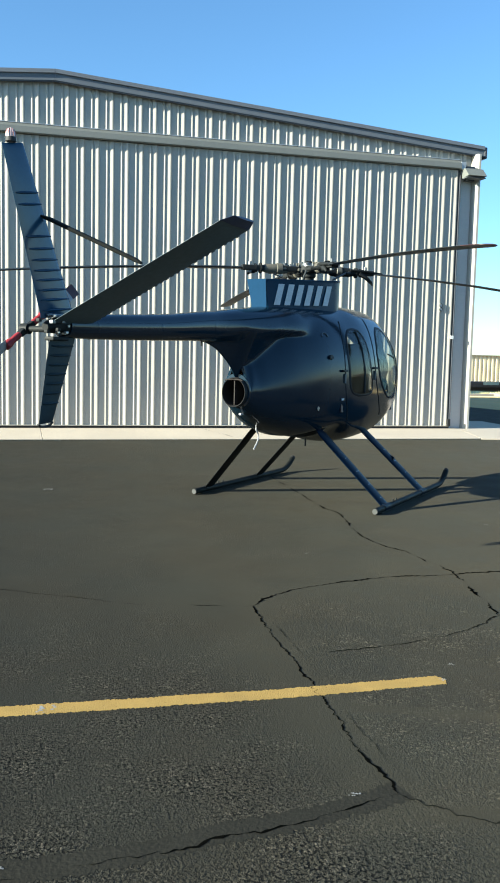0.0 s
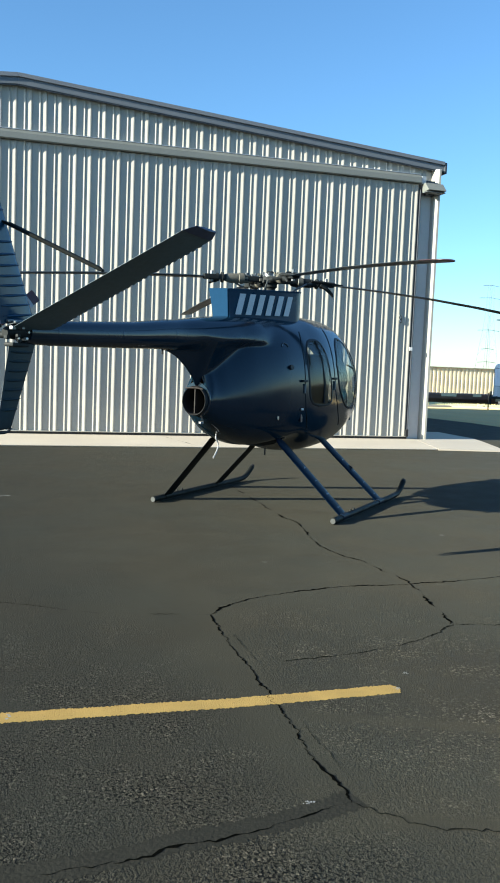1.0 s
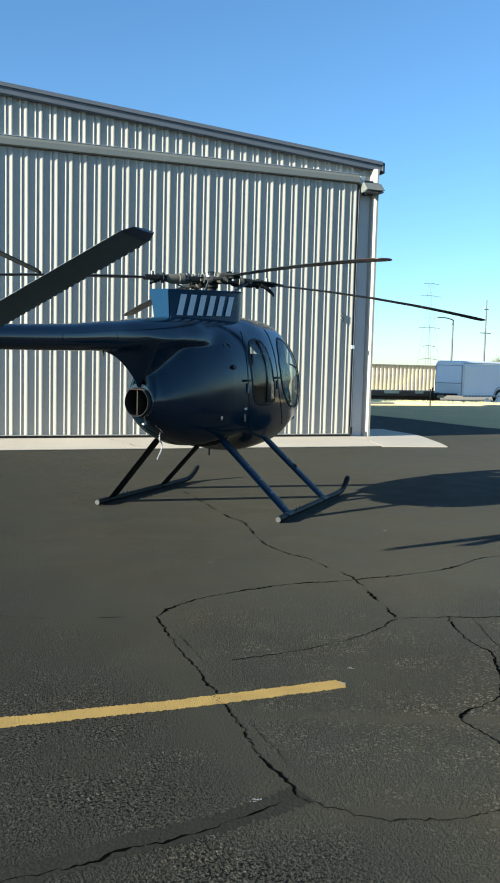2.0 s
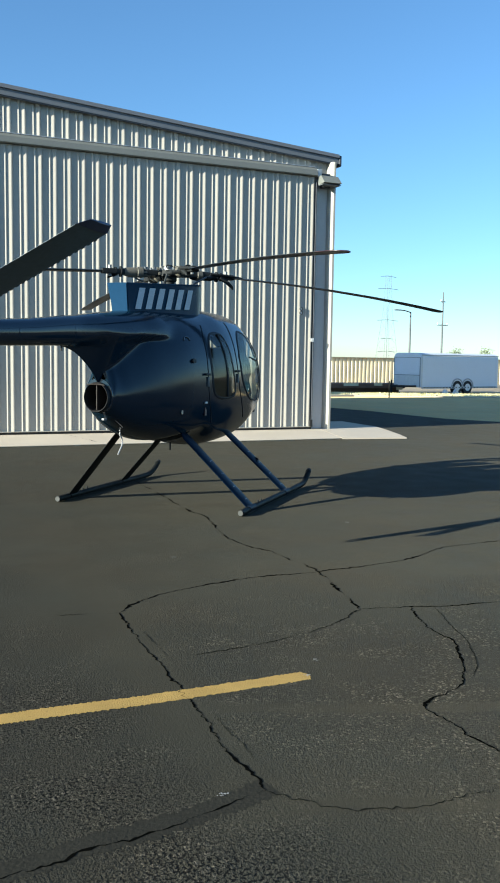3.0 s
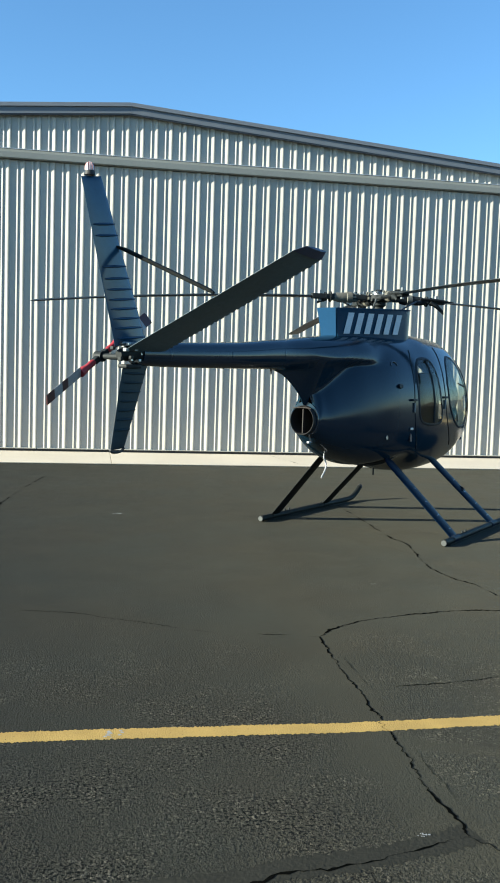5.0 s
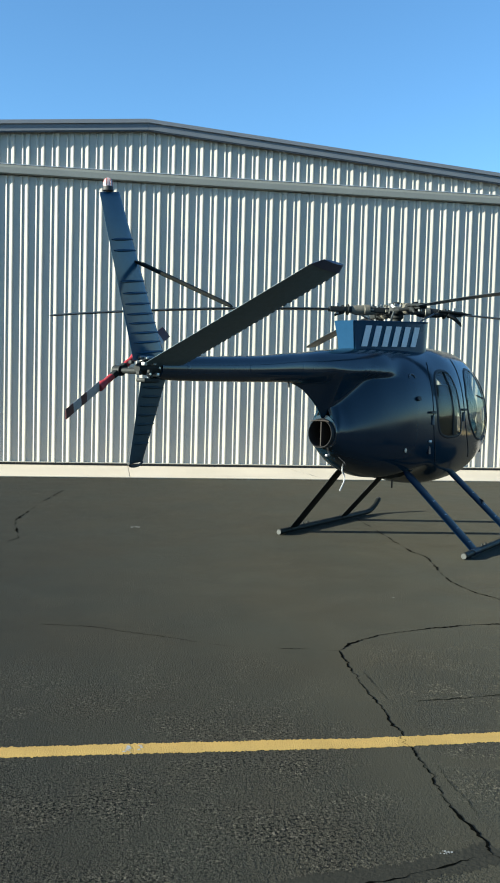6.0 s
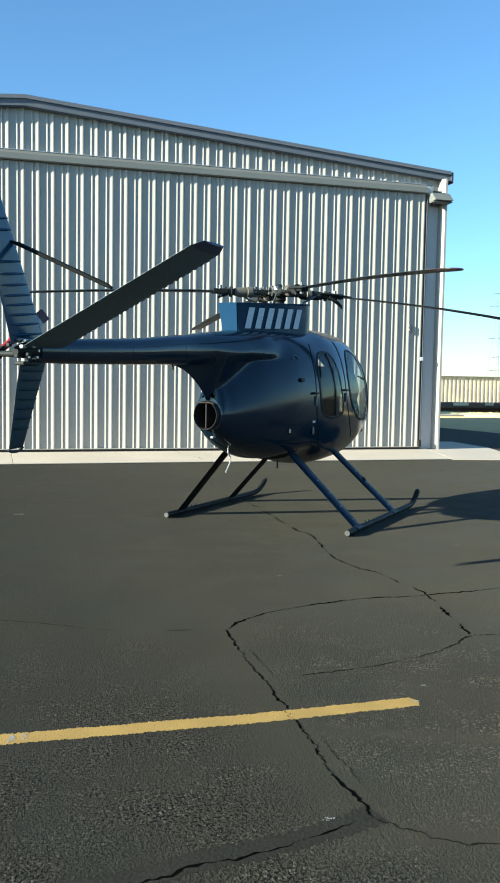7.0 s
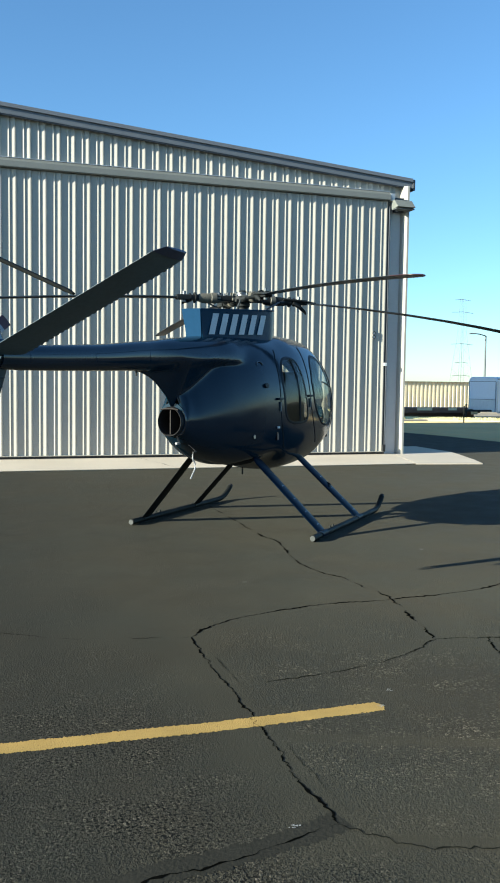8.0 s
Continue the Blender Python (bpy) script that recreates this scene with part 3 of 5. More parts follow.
# sliding doors
DOOR_END = 9.875
MEET = START + PITCH * round((-1.30 - START) / PITCH)
for n, (a, b, y) in enumerate(((LEFT + 0.1, MEET, FACE - 0.16), (MEET, DOOR_END, FACE - 0.16))):
    door = tagged(finish(f"door_{n + 1}", box(a + 0.005, b - 0.005, y + 0.004, y + 0.06, 0.07, HEAD - 0.02), TRIM), "closed grey ribbed steel hangar door leaf", "hangar door", kind="structure")
    k = START
    while k < b:
        if k + 3 * PITCH > a:
            x0 = k
            while x0 < a - 0.01:
                x0 += PITCH
            cnt = int(round((k + 3 * PITCH - x0) / PITCH))
            if cnt > 0 and x0 < b - 0.06:
                part("cladding_sheet", sheet(x0, cnt, 0.085, lambda _: HEAD - 0.015, y, b - (0.02 if n else 0.0)), STEEL, door, smooth=None)
        k += 3 * PITCH
    part("bottom_seal", box(a + 0.006, b - 0.006, y - 0.02, y + 0.05, 0.030, 0.078), BLACK, door, "black rubber bottom seal")
    part("bottom_rail", box(a + 0.006, b - 0.006, y - 0.046, y - 0.001, 0.079, 0.098, 0.003), STEEL, door)
    if n:
        part("edge_flashing", box(b - 0.018, b, y - 0.05, y + 0.06, 0.07, 5.95, 0.004), TRIM, door)
        # plate and two stacked rings form the door's figure 8
        figure_plate = part("handle", box(9.495, 9.555, y - 0.041, y - 0.001, 2.79, 2.97, 0.002), JAMB, door, "small pale plate with a dark figure 8")
        for zz in (2.835, 2.925):
            part("figure_ring", tube([(9.525 + 0.034 * math.cos(t), y - 0.042, zz + 0.040 * math.sin(t)) for t in np.linspace(0, 2 * math.pi, 17)], 0.0095, 6), METAL_DARK, figure_plate)
        part("latch", box(9.79, 9.87, y - 0.075, y - 0.0505, 2.15, 2.23, 0.006), WHITE, door, "small pale latch plate")
        part("guide_roller", box(9.80, 9.875, y - 0.09, y - 0.05, 0.09, 0.26, 0.008), BLACK, door, "dark guide roller bracket")
hood = tagged(finish("trim_hood", rings(bmesh.new(), [[(x, FACE - 0.285, HEAD + 0.01), (x, FACE - 0.275, HEAD - 0.005), (x, FACE - 0.02, HEAD - 0.005), (x, FACE + 0.03, HEAD + 0.195), (x, FACE - 0.17, HEAD + 0.205), (x, FACE - 0.26, HEAD + 0.13)] for x in (LEFT - 0.3, DOOR_END - 0.02)]), HOOD, None, "", 20), "grey steel hood over the sliding door track", "door track", kind="structure")
part("hood_lip", box(LEFT - 0.3, DOOR_END - 0.02, FACE - 0.185, FACE - 0.02, HEAD + 0.206, HEAD + 0.225, 0.005), GALV, hood, "bright upper lip of the hood")
part("track_bracket", box(DOOR_END - 0.018, DOOR_END + 0.09, FACE - 0.26, FACE - 0.03, HEAD - 0.02, HEAD + 0.16, 0.01), GALV, hood, "galvanised end bracket")

# wall lamp at the corner
lamp = empty("wall_light", pose(10.135, FACE - 0.18, 5.85), label="grey metal wall pack light at the hangar corner", category="wall light")
part("housing", slab([(-0.04, 0.0), (-0.36, 0.03), (-0.16, 0.22), (0.0, 0.22)], (-0.235, 0.235), "x", bevel=0.01), HOOD, lamp)
part("diffuser", box(-0.24, 0.24, -0.30, -0.06, -0.012, 0.006, 0.004), GALV_DULL, lamp, "dull lens under the housing")
part("mount_plate", box(-0.10, 0.10, -0.01, 0.16, -0.03, 0.30, 0.004), TRIM, lamp)

# plain unseen block added across the apron, behind the camera, to darken reflections
tagged(finish("wall_opposite", box(-120, 80, -104, -96, -0.03, 5.2), HOOD), "plain grey unseen block added across the apron", "hangar wall", kind="structure")

# unseen block added behind the hangar so its shadow falls on the trailer
tagged(finish("wall_shade_block", box(LEFT, RIGHT, 35.4, 39.4, -0.03, 6.8), HOOD), "plain grey unseen block added to shade the trailer", "hangar wall", kind="structure")
# unseen block added to close off the horizon in reflections
tagged(finish("wall_far_side", box(-128, -120, -40, 140, -0.03, 8.0), HOOD), "plain grey unseen block added at the far side", "hangar wall", kind="structure")

# concrete strip in front of the doors
strip = tagged(finish("pavement_strip", box(LEFT - 0.6, 9.44, 16.72, FACE + 0.3, -0.05, 0.010), CONCRETE), "pale concrete slab along the hangar doors", "concrete slab", kind="structure")
for a, b in ((LEFT - 0.6, -4.6), (-4.588, 0.372)):
    part("slab_panel", box(a, b, 16.70, FACE + 0.30, 0.011, 0.026, 0.004), CONCRETE, strip)
part("slab_panel", slab([(0.384, 16.70), (9.43, 16.70), (10.24, FACE + 0.30), (0.384, FACE + 0.30)], (0.011, 0.026), "z", bevel=0.004), CONCRETE, strip)
part("slab_panel", slab([(9.442, 16.68), (10.95, 16.45), (11.25, 17.2), (11.72, 18.6), (11.95, 19.4), (12.0, 21.3), (10.45, 21.3), (10.45, FACE + 0.30), (10.252, FACE + 0.30)], (-0.02, 0.024), "z", bevel=0.004), CONCRETE, strip)
part("hairline_crack", ribbon([(3.86, 18.9), (3.98, 18.0), (4.16, 16.9)], 0.018, 0.5, 0.0275, 0.05, 61, 0.03), TAR_OLD, strip, "hairline crack across the slab")

# helicopter -----------------------------------------------------------------
# Own frame: x ahead from the rotor axis, y to port, z up from the ground.
heli = empty("helicopter", pose(3.287, 9.946, 0, 0, 0, 47.39), label="dark navy light helicopter with four drooping rotor blades on tall skids", category="helicopter")
TRACK = 1.15
EGG = ((-1.67, 0.160, 1.505, 1.165, 1.32), (-1.57, 0.195, 1.74, 1.095, 1.345), (-1.40, 0.265, 1.98, 1.010, 1.365), (-1.00, 0.425, 2.19, 0.867, 1.39), (-0.50, 0.568, 2.24, 0.758, 1.40),
       (0.00, 0.642, 2.27, 0.689, 1.405), (0.50, 0.661, 2.311, 0.660, 1.41), (1.11, 0.632, 2.301, 0.680, 1.42), (1.72, 0.536, 2.116, 0.791, 1.41),
       (2.20, 0.383, 1.815, 0.990, 1.38), (2.51, 0.211, 1.560, 1.138, 1.33), (2.65, 0.010, 1.300, 1.290, 1.295))


def sq_low(f):
    """Roundness below the widest line: a flatter belly between the struts."""
    return 2.55 + 0.2 * math.exp(-((f - 0.15) / 0.85) ** 2)


def sq_top(f):
    """Roundness above the widest line: a sharp teardrop aft, fuller at the cabin."""
    u = min(max((f + 1.67) / 1.3, 0), 1)
    return 1.25 + 1.17 * u * u * (3 - 2 * u) + 0.85 * math.exp(-((f + 1.69) / 0.09) ** 2)


def egg_point(f, a):
    w, top, low, mid = eased(EGG, f)
    c, s = math.cos(a), math.sin(a)
    q = sq_top(f) if s > 0 else sq_low(f)
    c, s = math.copysign(abs(c) ** (2 / q), c), math.copysign(abs(s) ** (2 / q), s)
    return Vector((f, w * c, mid + (top - mid if s > 0 else mid - low) * s))


def egg_side(f, z, side, out=0.0):
    """The point of the hull at length f and height z, on the side +1 (port) or -1, moved outwards."""
    w, top, low, mid = eased(EGG, f)
    s = min(abs((z - mid) / (top - mid if z > mid else mid - low)), 0.999)
    q = sq_top(f) if z > mid else sq_low(f)
    y = w * (1 - s ** q) ** (1 / q)
    return Vector((f, side * (y + out), z + out * 0.4 * (1 if z > mid else -1) * s))


def inside(p, poly):
    hit = False
    for (ax, ay), (bx, by) in zip(poly, poly[1:] + poly[:1]):
        if (ay > p[1]) != (by > p[1]) and p[0] < (bx - ax) * (p[1] - ay) / (by - ay) + ax:
            hit = not hit
    return hit


def rounded(poly, n=5):
    pts = smooth_path([(a, b, 0) for a, b in poly + poly[:1]], n)[:-1]
    return [(p.x, p.y) for p in pts]


WINDOWS = {
    "rear_door_window": rounded([(-0.18, 1.70), (-0.13, 1.90), (0.0, 2.0), (0.24, 2.01), (0.35, 1.90), (0.43, 1.60), (0.49, 1.38), (0.42, 1.27), (0.04, 1.265), (-0.13, 1.36)]),
    "front_door_window": rounded([(0.68, 1.74), (0.77, 1.95), (0.95, 2.06), (1.19, 2.02), (1.40, 1.84), (1.62, 1.60), (1.70, 1.38), (1.52, 1.21), (1.12, 1.22), (0.78, 1.45)]),
    "windscreen": rounded([(1.50, 2.08), (1.75, 2.05), (2.10, 1.865), (2.36, 1.68), (2.55, 1.48), (2.60, 1.33), (2.50, 1.15), (2.20, 1.05), (1.98, 1.08), (1.86, 1.45), (1.66, 1.78)]),
}
BOOM = ((-4.36, 1.885, 0.088, 0.088), (-4.0, 1.893, 0.098, 0.098), (-3.0, 1.925, 0.120, 0.118), (-2.3, 1.957, 0.142, 0.145), (-1.8, 1.960, 0.205, 0.195), (-1.3, 1.950, 0.295, 0.250), (-0.8, 1.950, 0.375, 0.285), (-0.2, 2.00, 0.35, 0.260), (0.25, 2.06, 0.23, 0.17), (0.6, 2.14, 0.12, 0.09))
BELLY = ((-2.34, 0.145), (-1.8, 0.115), (-1.3, 0.075), (-0.8, 0.06), (0.6, 0.05))     # depth of the boom below its widest line
KEEL = ((-2.34, 1.815), (-2.15, 1.765), (-2.0, 1.695), (-1.83, 1.585), (-1.67, 1.44), (-1.4, 1.40), (0.6, 1.40))     # underside of the web between boom and exhaust
WEB = ((-2.34, 0.10), (-2.0, 0.13), (-1.8, 0.18), (-1.3, 0.27), (-0.8, 0.33), (-0.2, 0.30), (0.6, 0.15))     # its half width
CORE = ((-2.34, 1.92), (-2.0, 1.82), (-1.86, 1.74), (-1.78, 1.70), (-1.0, 1.80), (-0.3, 1.80), (0.3, 1.66), (1.0, 1.52), (2.2, 1.43), (2.65, 1.295))


def hull_row(f, n):
    """One closed section of the hull: the pod, or aft of it the engine keel."""
    core = float(eased(CORE, f)[0])
    a = np.arange(n) * 2 * math.pi / n
    r = np.linspace(0.004, 1.0, 400)[:, None]
    y, z = np.abs(r * np.cos(a)), core + r * np.sin(a)
    v = np.full_like(z, 9.0)
    if f > -1.675:
        w, top, low, mid = eased(EGG, max(f, -1.67))
        q = np.where(z > mid, sq_top(f), sq_low(f))
        v = (((y / w) ** q + (np.abs(z - mid) / np.where(z > mid, top - mid, mid - low)) ** q) ** (1 / q) - 1) * min(w, 0.45)
    if f < 0.6:
        # the boom root and the sharp-edged web below it grow out of the pod with a soft fillet
        bz, bw, bh = eased(BOOM, f)
        keel = float(eased(KEEL, f)[0])
        deep = np.where(z > bz, bh, float(eased(BELLY, f)[0]))
        vb = (((y / bw) ** 2.2 + (np.abs(z - bz) / deep) ** 2.2) ** (1 / 2.2) - 1) * min(bw, bh)
        half = np.minimum(float(eased(WEB, f)[0]), 0.006 + 0.44 * np.maximum(z - keel, 0))
        vw = np.maximum(np.maximum(y - half, keel - z), z - bz)
        fade = min(max((f + 2.34) / 0.5, 0), 1) * min(max((0.6 - f) / 0.5, 0), 1)
        soft = 0.004 + 0.016 * fade
        vb = -np.logaddexp(-vb / soft, -vw / soft) * soft
        soft = 0.004 + 0.010 * fade
        v = -np.logaddexp(-v / soft, -vb / soft) * soft
    rad = []
    for k in range(n):
        i = np.nonzero(v[:, k] < 0)[0]
        i = int(i[-1]) if len(i) else 0
        if i == len(r) - 1 or not len(np.nonzero(v[:, k] < 0)[0]):
            rad.append(float(r[i, 0]))
        else:
            t = v[i, k] / (v[i, k] - v[i + 1, k])
            rad.append(float(r[i, 0] + t * (r[i + 1, 0] - r[i, 0])))
    return [Vector((f, q * math.cos(t), core + q * math.sin(t))) for q, t in zip(rad, a)]


NA = 128
stations = list(np.linspace(-2.34, -1.685, 20)) + list(np.linspace(-1.67, -1.40, 20)) + list(np.linspace(-1.37, 2.645, 120))
bm = bmesh.new()
rows = [[bm.verts.new(p) for p in hull_row(float(f), NA)] for f in stations]
for a, b in zip(rows, rows[1:]):
    for k in range(NA):
        q = (a[k], a[(k + 1) % NA], b[(k + 1) % NA], b[k])
        c = sum((v.co for v in q), Vector()) / 4
        mouth = -1.685 < c.x < -1.67 and (c.y / 0.142) ** 2 + ((c.z - 1.316) / 0.150) ** 2 < 1
        if not mouth and not any(inside((c.x, c.z), w) for w in WINDOWS.values()):
            bm.faces.new(q[::-1])
bm.faces.new(rows[-1])
bm.faces.new(rows[0][::-1])
for v in [v for v in bm.verts if not v.link_faces]:
    bm.verts.remove(v)
bmesh.ops.recalc_face_normals(bm, faces=bm.faces)
fuselage = part("fuselage", bm, PAINT, heli, "glossy dark navy egg-shaped fuselage", 60)


def scaled(poly, k):
    cx, cy = sum(p[0] for p in poly) / len(poly), sum(p[1] for p in poly) / len(poly)
    out = []
    for a, b in poly:
        d = math.hypot(a - cx, b - cy)
        out.append((a + (a - cx) / d * k, b + (b - cy) / d * k))
    return out


for side in (-1, 1):
    for name, poly in WINDOWS.items():
        bm = bmesh.new()
        cx, cy = sum(p[0] for p in poly) / len(poly), sum(p[1] for p in poly) / len(poly)
        rims = []
        for lo, flip in ((0.004, False), (-0.002, True)):
            centre = bm.verts.new(egg_side(cx, cy, side, lo + 0.006))
            last = None
            for k in range(1, 7):
                loop = [bm.verts.new(egg_side(cx + (a - cx) * k / 6, cy + (b - cy) * k / 6, side, lo + 0.006 * (1 - (k / 6) ** 2))) for a, b in poly]
                for j in range(len(loop)):
                    j2 = (j + 1) % len(loop)
                    fc = (centre, loop[j], loop[j2]) if last is None else (last[j], loop[j], loop[j2], last[j2])
                    bm.faces.new(fc[::-1] if flip else fc)
                last = loop
            rims.append(last)
        for j in range(len(poly)):
            j2 = (j + 1) % len(poly)
            bm.faces.new((rims[0][j], rims[0][j2], rims[1][j2], rims[1][j]))
        bmesh.ops.recalc_face_normals(bm, faces=bm.faces)
        pane = part(name, bm, PANE, heli, "curved tinted window pane", 60)
        pane.visible_shadow = False
        bm = bmesh.new()
        loops = []
        for k, out in ((-0.014, 0.002), (-0.011, 0.008), (0.008, 0.008), (0.014, 0.001), (0.0, -0.012)):
            loops.append([egg_side(a, b, side, out) for a, b in scaled(poly, k)])
        rr = [[bm.verts.new(p) for p in lp] for lp in loops]
        for a, b in zip(rr, rr[1:] + rr[:1]):
            for j in range(len(a)):
                j2 = (j + 1) % len(a)
                bm.faces.new((a[j], a[j2], b[j2], b[j]))
        bmesh.ops.recalc_face_normals(bm, faces=bm.faces)
        part("window_frame", bm, SEAM if name != "windscreen" else PAINT, pane, "black rubber window frame", 60)
    part("window_divider", tube([egg_side(f, z, side, 0.012) for f, z in ((0.16, 2.00), (0.19, 1.80), (0.22, 1.55), (0.23, 1.28))], 0.012, 8), SEAM, heli, "dark divider bar of the rear window")
    part("window_divider", tube([egg_side(f, z, side, 0.010) for f, z in ((1.12, 1.74), (1.3, 1.72), (1.50, 1.70))], 0.009, 8), SEAM, heli)
    for pts in (((-0.10, 2.10), (-0.21, 1.95), (-0.25, 1.72), (-0.25, 1.45), (-0.20, 1.20), (-0.08, 0.98)), ((0.66, 2.16), (0.58, 1.95), (0.57, 1.70), (0.63, 1.42), (0.78, 1.18), (1.0, 0.98))):
        path = smooth_path([(f, 0, z) for f, z in pts], 6)
        part("door_seam", tube([egg_side(p.x, p.z, side, 0.001) for p in path], 0.0055, 6), SEAM, fuselage)
    for f, z in ((-0.27, 1.54), (0.56, 1.57)):
        p = egg_side(f, z, side, 0.012)
        part("door_handle", box(p.x - 0.07, p.x + 0.05, p.y - 0.014, p.y + 0.014, z - 0.012, z + 0.014, 0.006), BLACK, heli, "small black door handle")
        p = egg_side(f, z - 0.08, side, 0.008)
        part("hinge", box(p.x - 0.014, p.x + 0.014, p.y - 0.008, p.y + 0.008, z - 0.14, z - 0.03, 0.004), GALV_DULL, heli, "small grey door hinge")
    # vents, caps and marks on the hull
    p = egg_side(-0.53, 1.69, side, 0.004)
    part("air_vent", tube([p, p + Vector((0, side * 0.012, 0.002))], 0.048, 16, squash=0.55), BLACK, heli, "small black oval air vent")
    p = egg_side(-0.72, 1.13, side, 0.003)
    part("fuel_drain_mark", tube([p, p + Vector((0, side * 0.006, 0))], 0.024, 14), ALLOY, heli, "small round pale fitting")
    p = egg_side(-0.30, 1.22, side, 0.006)
    part("static_port", box(p.x - 0.035, p.x + 0.035, p.y - 0.006, p.y + 0.006, p.z - 0.012, p.z + 0.012, 0.003), GALV, heli)
    p = egg_side(-0.28, 1.12, side, 0.003)
    part("warning_mark", box(p.x - 0.025, p.x + 0.025, p.y - 0.004, p.y + 0.004, p.z - 0.045, p.z + 0.045), MAROON, heli, "small dull red placard")
    arc = [egg_side(-0.56 + 0.055 * math.cos(t), 1.90 + 0.055 * math.sin(t), side, 0.006) for t in np.linspace(0.3, 2.9, 9)]
    part("cowl_handle", tube(arc, 0.006, 6), METAL, heli, "thin grey cowling handle")

# cabin inside
part("rear_bulkhead", slab([(egg_point(-0.34, t).y * 0.95, 0.06 + egg_point(-0.34, t).z * 0.96) for t in np.linspace(0, 2 * math.pi, 33)[:-1]], (-0.36, -0.32), "x"), SEAT, heli, "dark cabin bulkhead")
part("cabin_floor", box(-0.3, 2.1, -0.36, 0.36, 0.98, 1.02, 0.01), SEAT, heli, "dark cabin floor")
for f in (0.0, 0.95):
    for y in (-0.27, 0.27):
        seat = part("cabin_seat", box(f - 0.05, f + 0.42, y - 0.20, y + 0.20, 1.02, 1.28, 0.04), SEAT, heli, "dark upholstered cabin seat")
        part("seat_back", box(f - 0.14, f - 0.03, y - 0.20, y + 0.20, 1.22, 1.86, 0.045), TAN if f > 0.5 else SEAT, seat, "padded seat back")
part("instrument_panel", box(1.86, 2.0, -0.20, 0.20, 1.02, 1.45, 0.03), BLACK, heli, "black instrument panel")

# boom, engine fairing
bm = bmesh.new()
loops = []
for f in np.linspace(-4.36, -2.25, 40):
    z, ry, rz = eased(BOOM, f)
    loops.append([(f, ry * math.copysign(abs(math.cos(a)) ** (2 / 2.2), math.cos(a)), z + rz * math.copysign(abs(math.sin(a)) ** (2 / 2.2), math.sin(a))) for a in (2 * math.pi * k / 40 for k in range(40))])
rings(bm, loops)
bmesh.ops.recalc_face_normals(bm, faces=bm.faces)
boom = part("tail_boom", bm, PAINT, heli, "long tapered navy tail boom", 50)
for f in (-4.05, -3.2, -2.34):
    z, ry, rz = eased(BOOM, f)
    part("boom_band", rings(bmesh.new(), [[(f + d, (ry + o) * math.cos(a), z + (rz + o) * math.sin(a)) for a in (2 * math.pi * k / 32 for k in range(32))] for d, o in ((-0.018, 0.0005), (-0.014, 0.002), (0.014, 0.002), (0.018, 0.0005))], caps=False), PAINT, boom, smooth=40)
part("boom_antenna", tube([(-2.38, 0, 1.83), (-2.38, 0, 1.77)], 0.010, 8), BLACK, heli)

# exhaust
z0 = 1.316
ellipse = [2 * math.pi * k / 32 for k in range(32)]
bm = rings(bmesh.new(), [[(x, 0.134 * s * math.cos(a), z0 + 0.147 * s * math.sin(a)) for a in ellipse] for x, s in ((-1.60, 1.20), (-1.655, 1.06), (-1.735, 1.04), (-1.745, 1.0), (-1.735, 0.93), (-1.37, 0.88))], caps=False)
pipe = part("exhaust_pipe", bm, SOOT, heli, "sooty oval exhaust pipe with a divider", 50)
rim = [egg_point(-1.668, a) for a in ellipse]
bm = rings(bmesh.new(), [[(-1.668, p.y, p.z) for p in rim], [(-1.690, p.y * 0.985, z0 + (p.z - z0) * 0.985) for p in rim], [(-1.693, 0.130 * math.cos(a), z0 + 0.143 * math.sin(a)) for a in ellipse]], caps=False)
bmesh.ops.recalc_face_normals(bm, faces=bm.faces)
part("exhaust_collar", bm, PAINT, fuselage, "navy collar round the exhaust", 40)
bm = bmesh.new()
bm.faces.new([bm.verts.new((-1.375, 0.124 * math.cos(a), z0 + 0.135 * math.sin(a))) for a in ellipse])
part("exhaust_bottom", bm, SOOT, pipe, smooth=None)
part("exhaust_divider", box(-1.725, -1.47, -0.005, 0.005, z0 - 0.128, z0 + 0.128), RUST, pipe, "heat-tinted divider")
part("exhaust_lip", tube([(-1.744, 0.10 * math.cos(a), z0 + 0.120 + 0.012 * math.sin(a)) for a in np.linspace(0, math.pi, 9)], 0.007, 6), RUST, pipe, "heat-tinted upper lip")
p = egg_side(-1.60, 1.09, -1, 0.0)
part("drain_cap", box(p.x - 0.04, p.x + 0.03, p.y - 0.018, p.y + 0.01, p.z - 0.012, p.z + 0.010, 0.005), TR_WHITE, heli, "small pale drain cap")
part("drain_hose", tube(smooth_path([(-1.22, 0.0, 0.98), (-1.25, -0.01, 0.91), (-1.20, -0.01, 0.85), (-1.22, -0.02, 0.79), (-1.33, -0.03, 0.70)], 5), 0.0085, 8), TR_WHITE, heli, "pale bent drain hose under the hull")
for f, z in ((0.05, 0.69), (0.9, 0.68)):
    part("belly_antenna", tube([(f, 0.0, z + 0.02), (f, 0.0, z - 0.07)], 0.010, 8), BLACK, heli)

# mast fairing with the slanted marks on its flanks
PLAN = ((-1.28, 0.104), (-0.6, 0.205), (0.02, 0.298), (0.15, 0.31), (0.27, 0.285), (0.36, 0.22), (0.41, 0.11), (0.42, 0.0))


def fairing_top(f):
    return 2.484 + 0.062 * (f + 1.28)


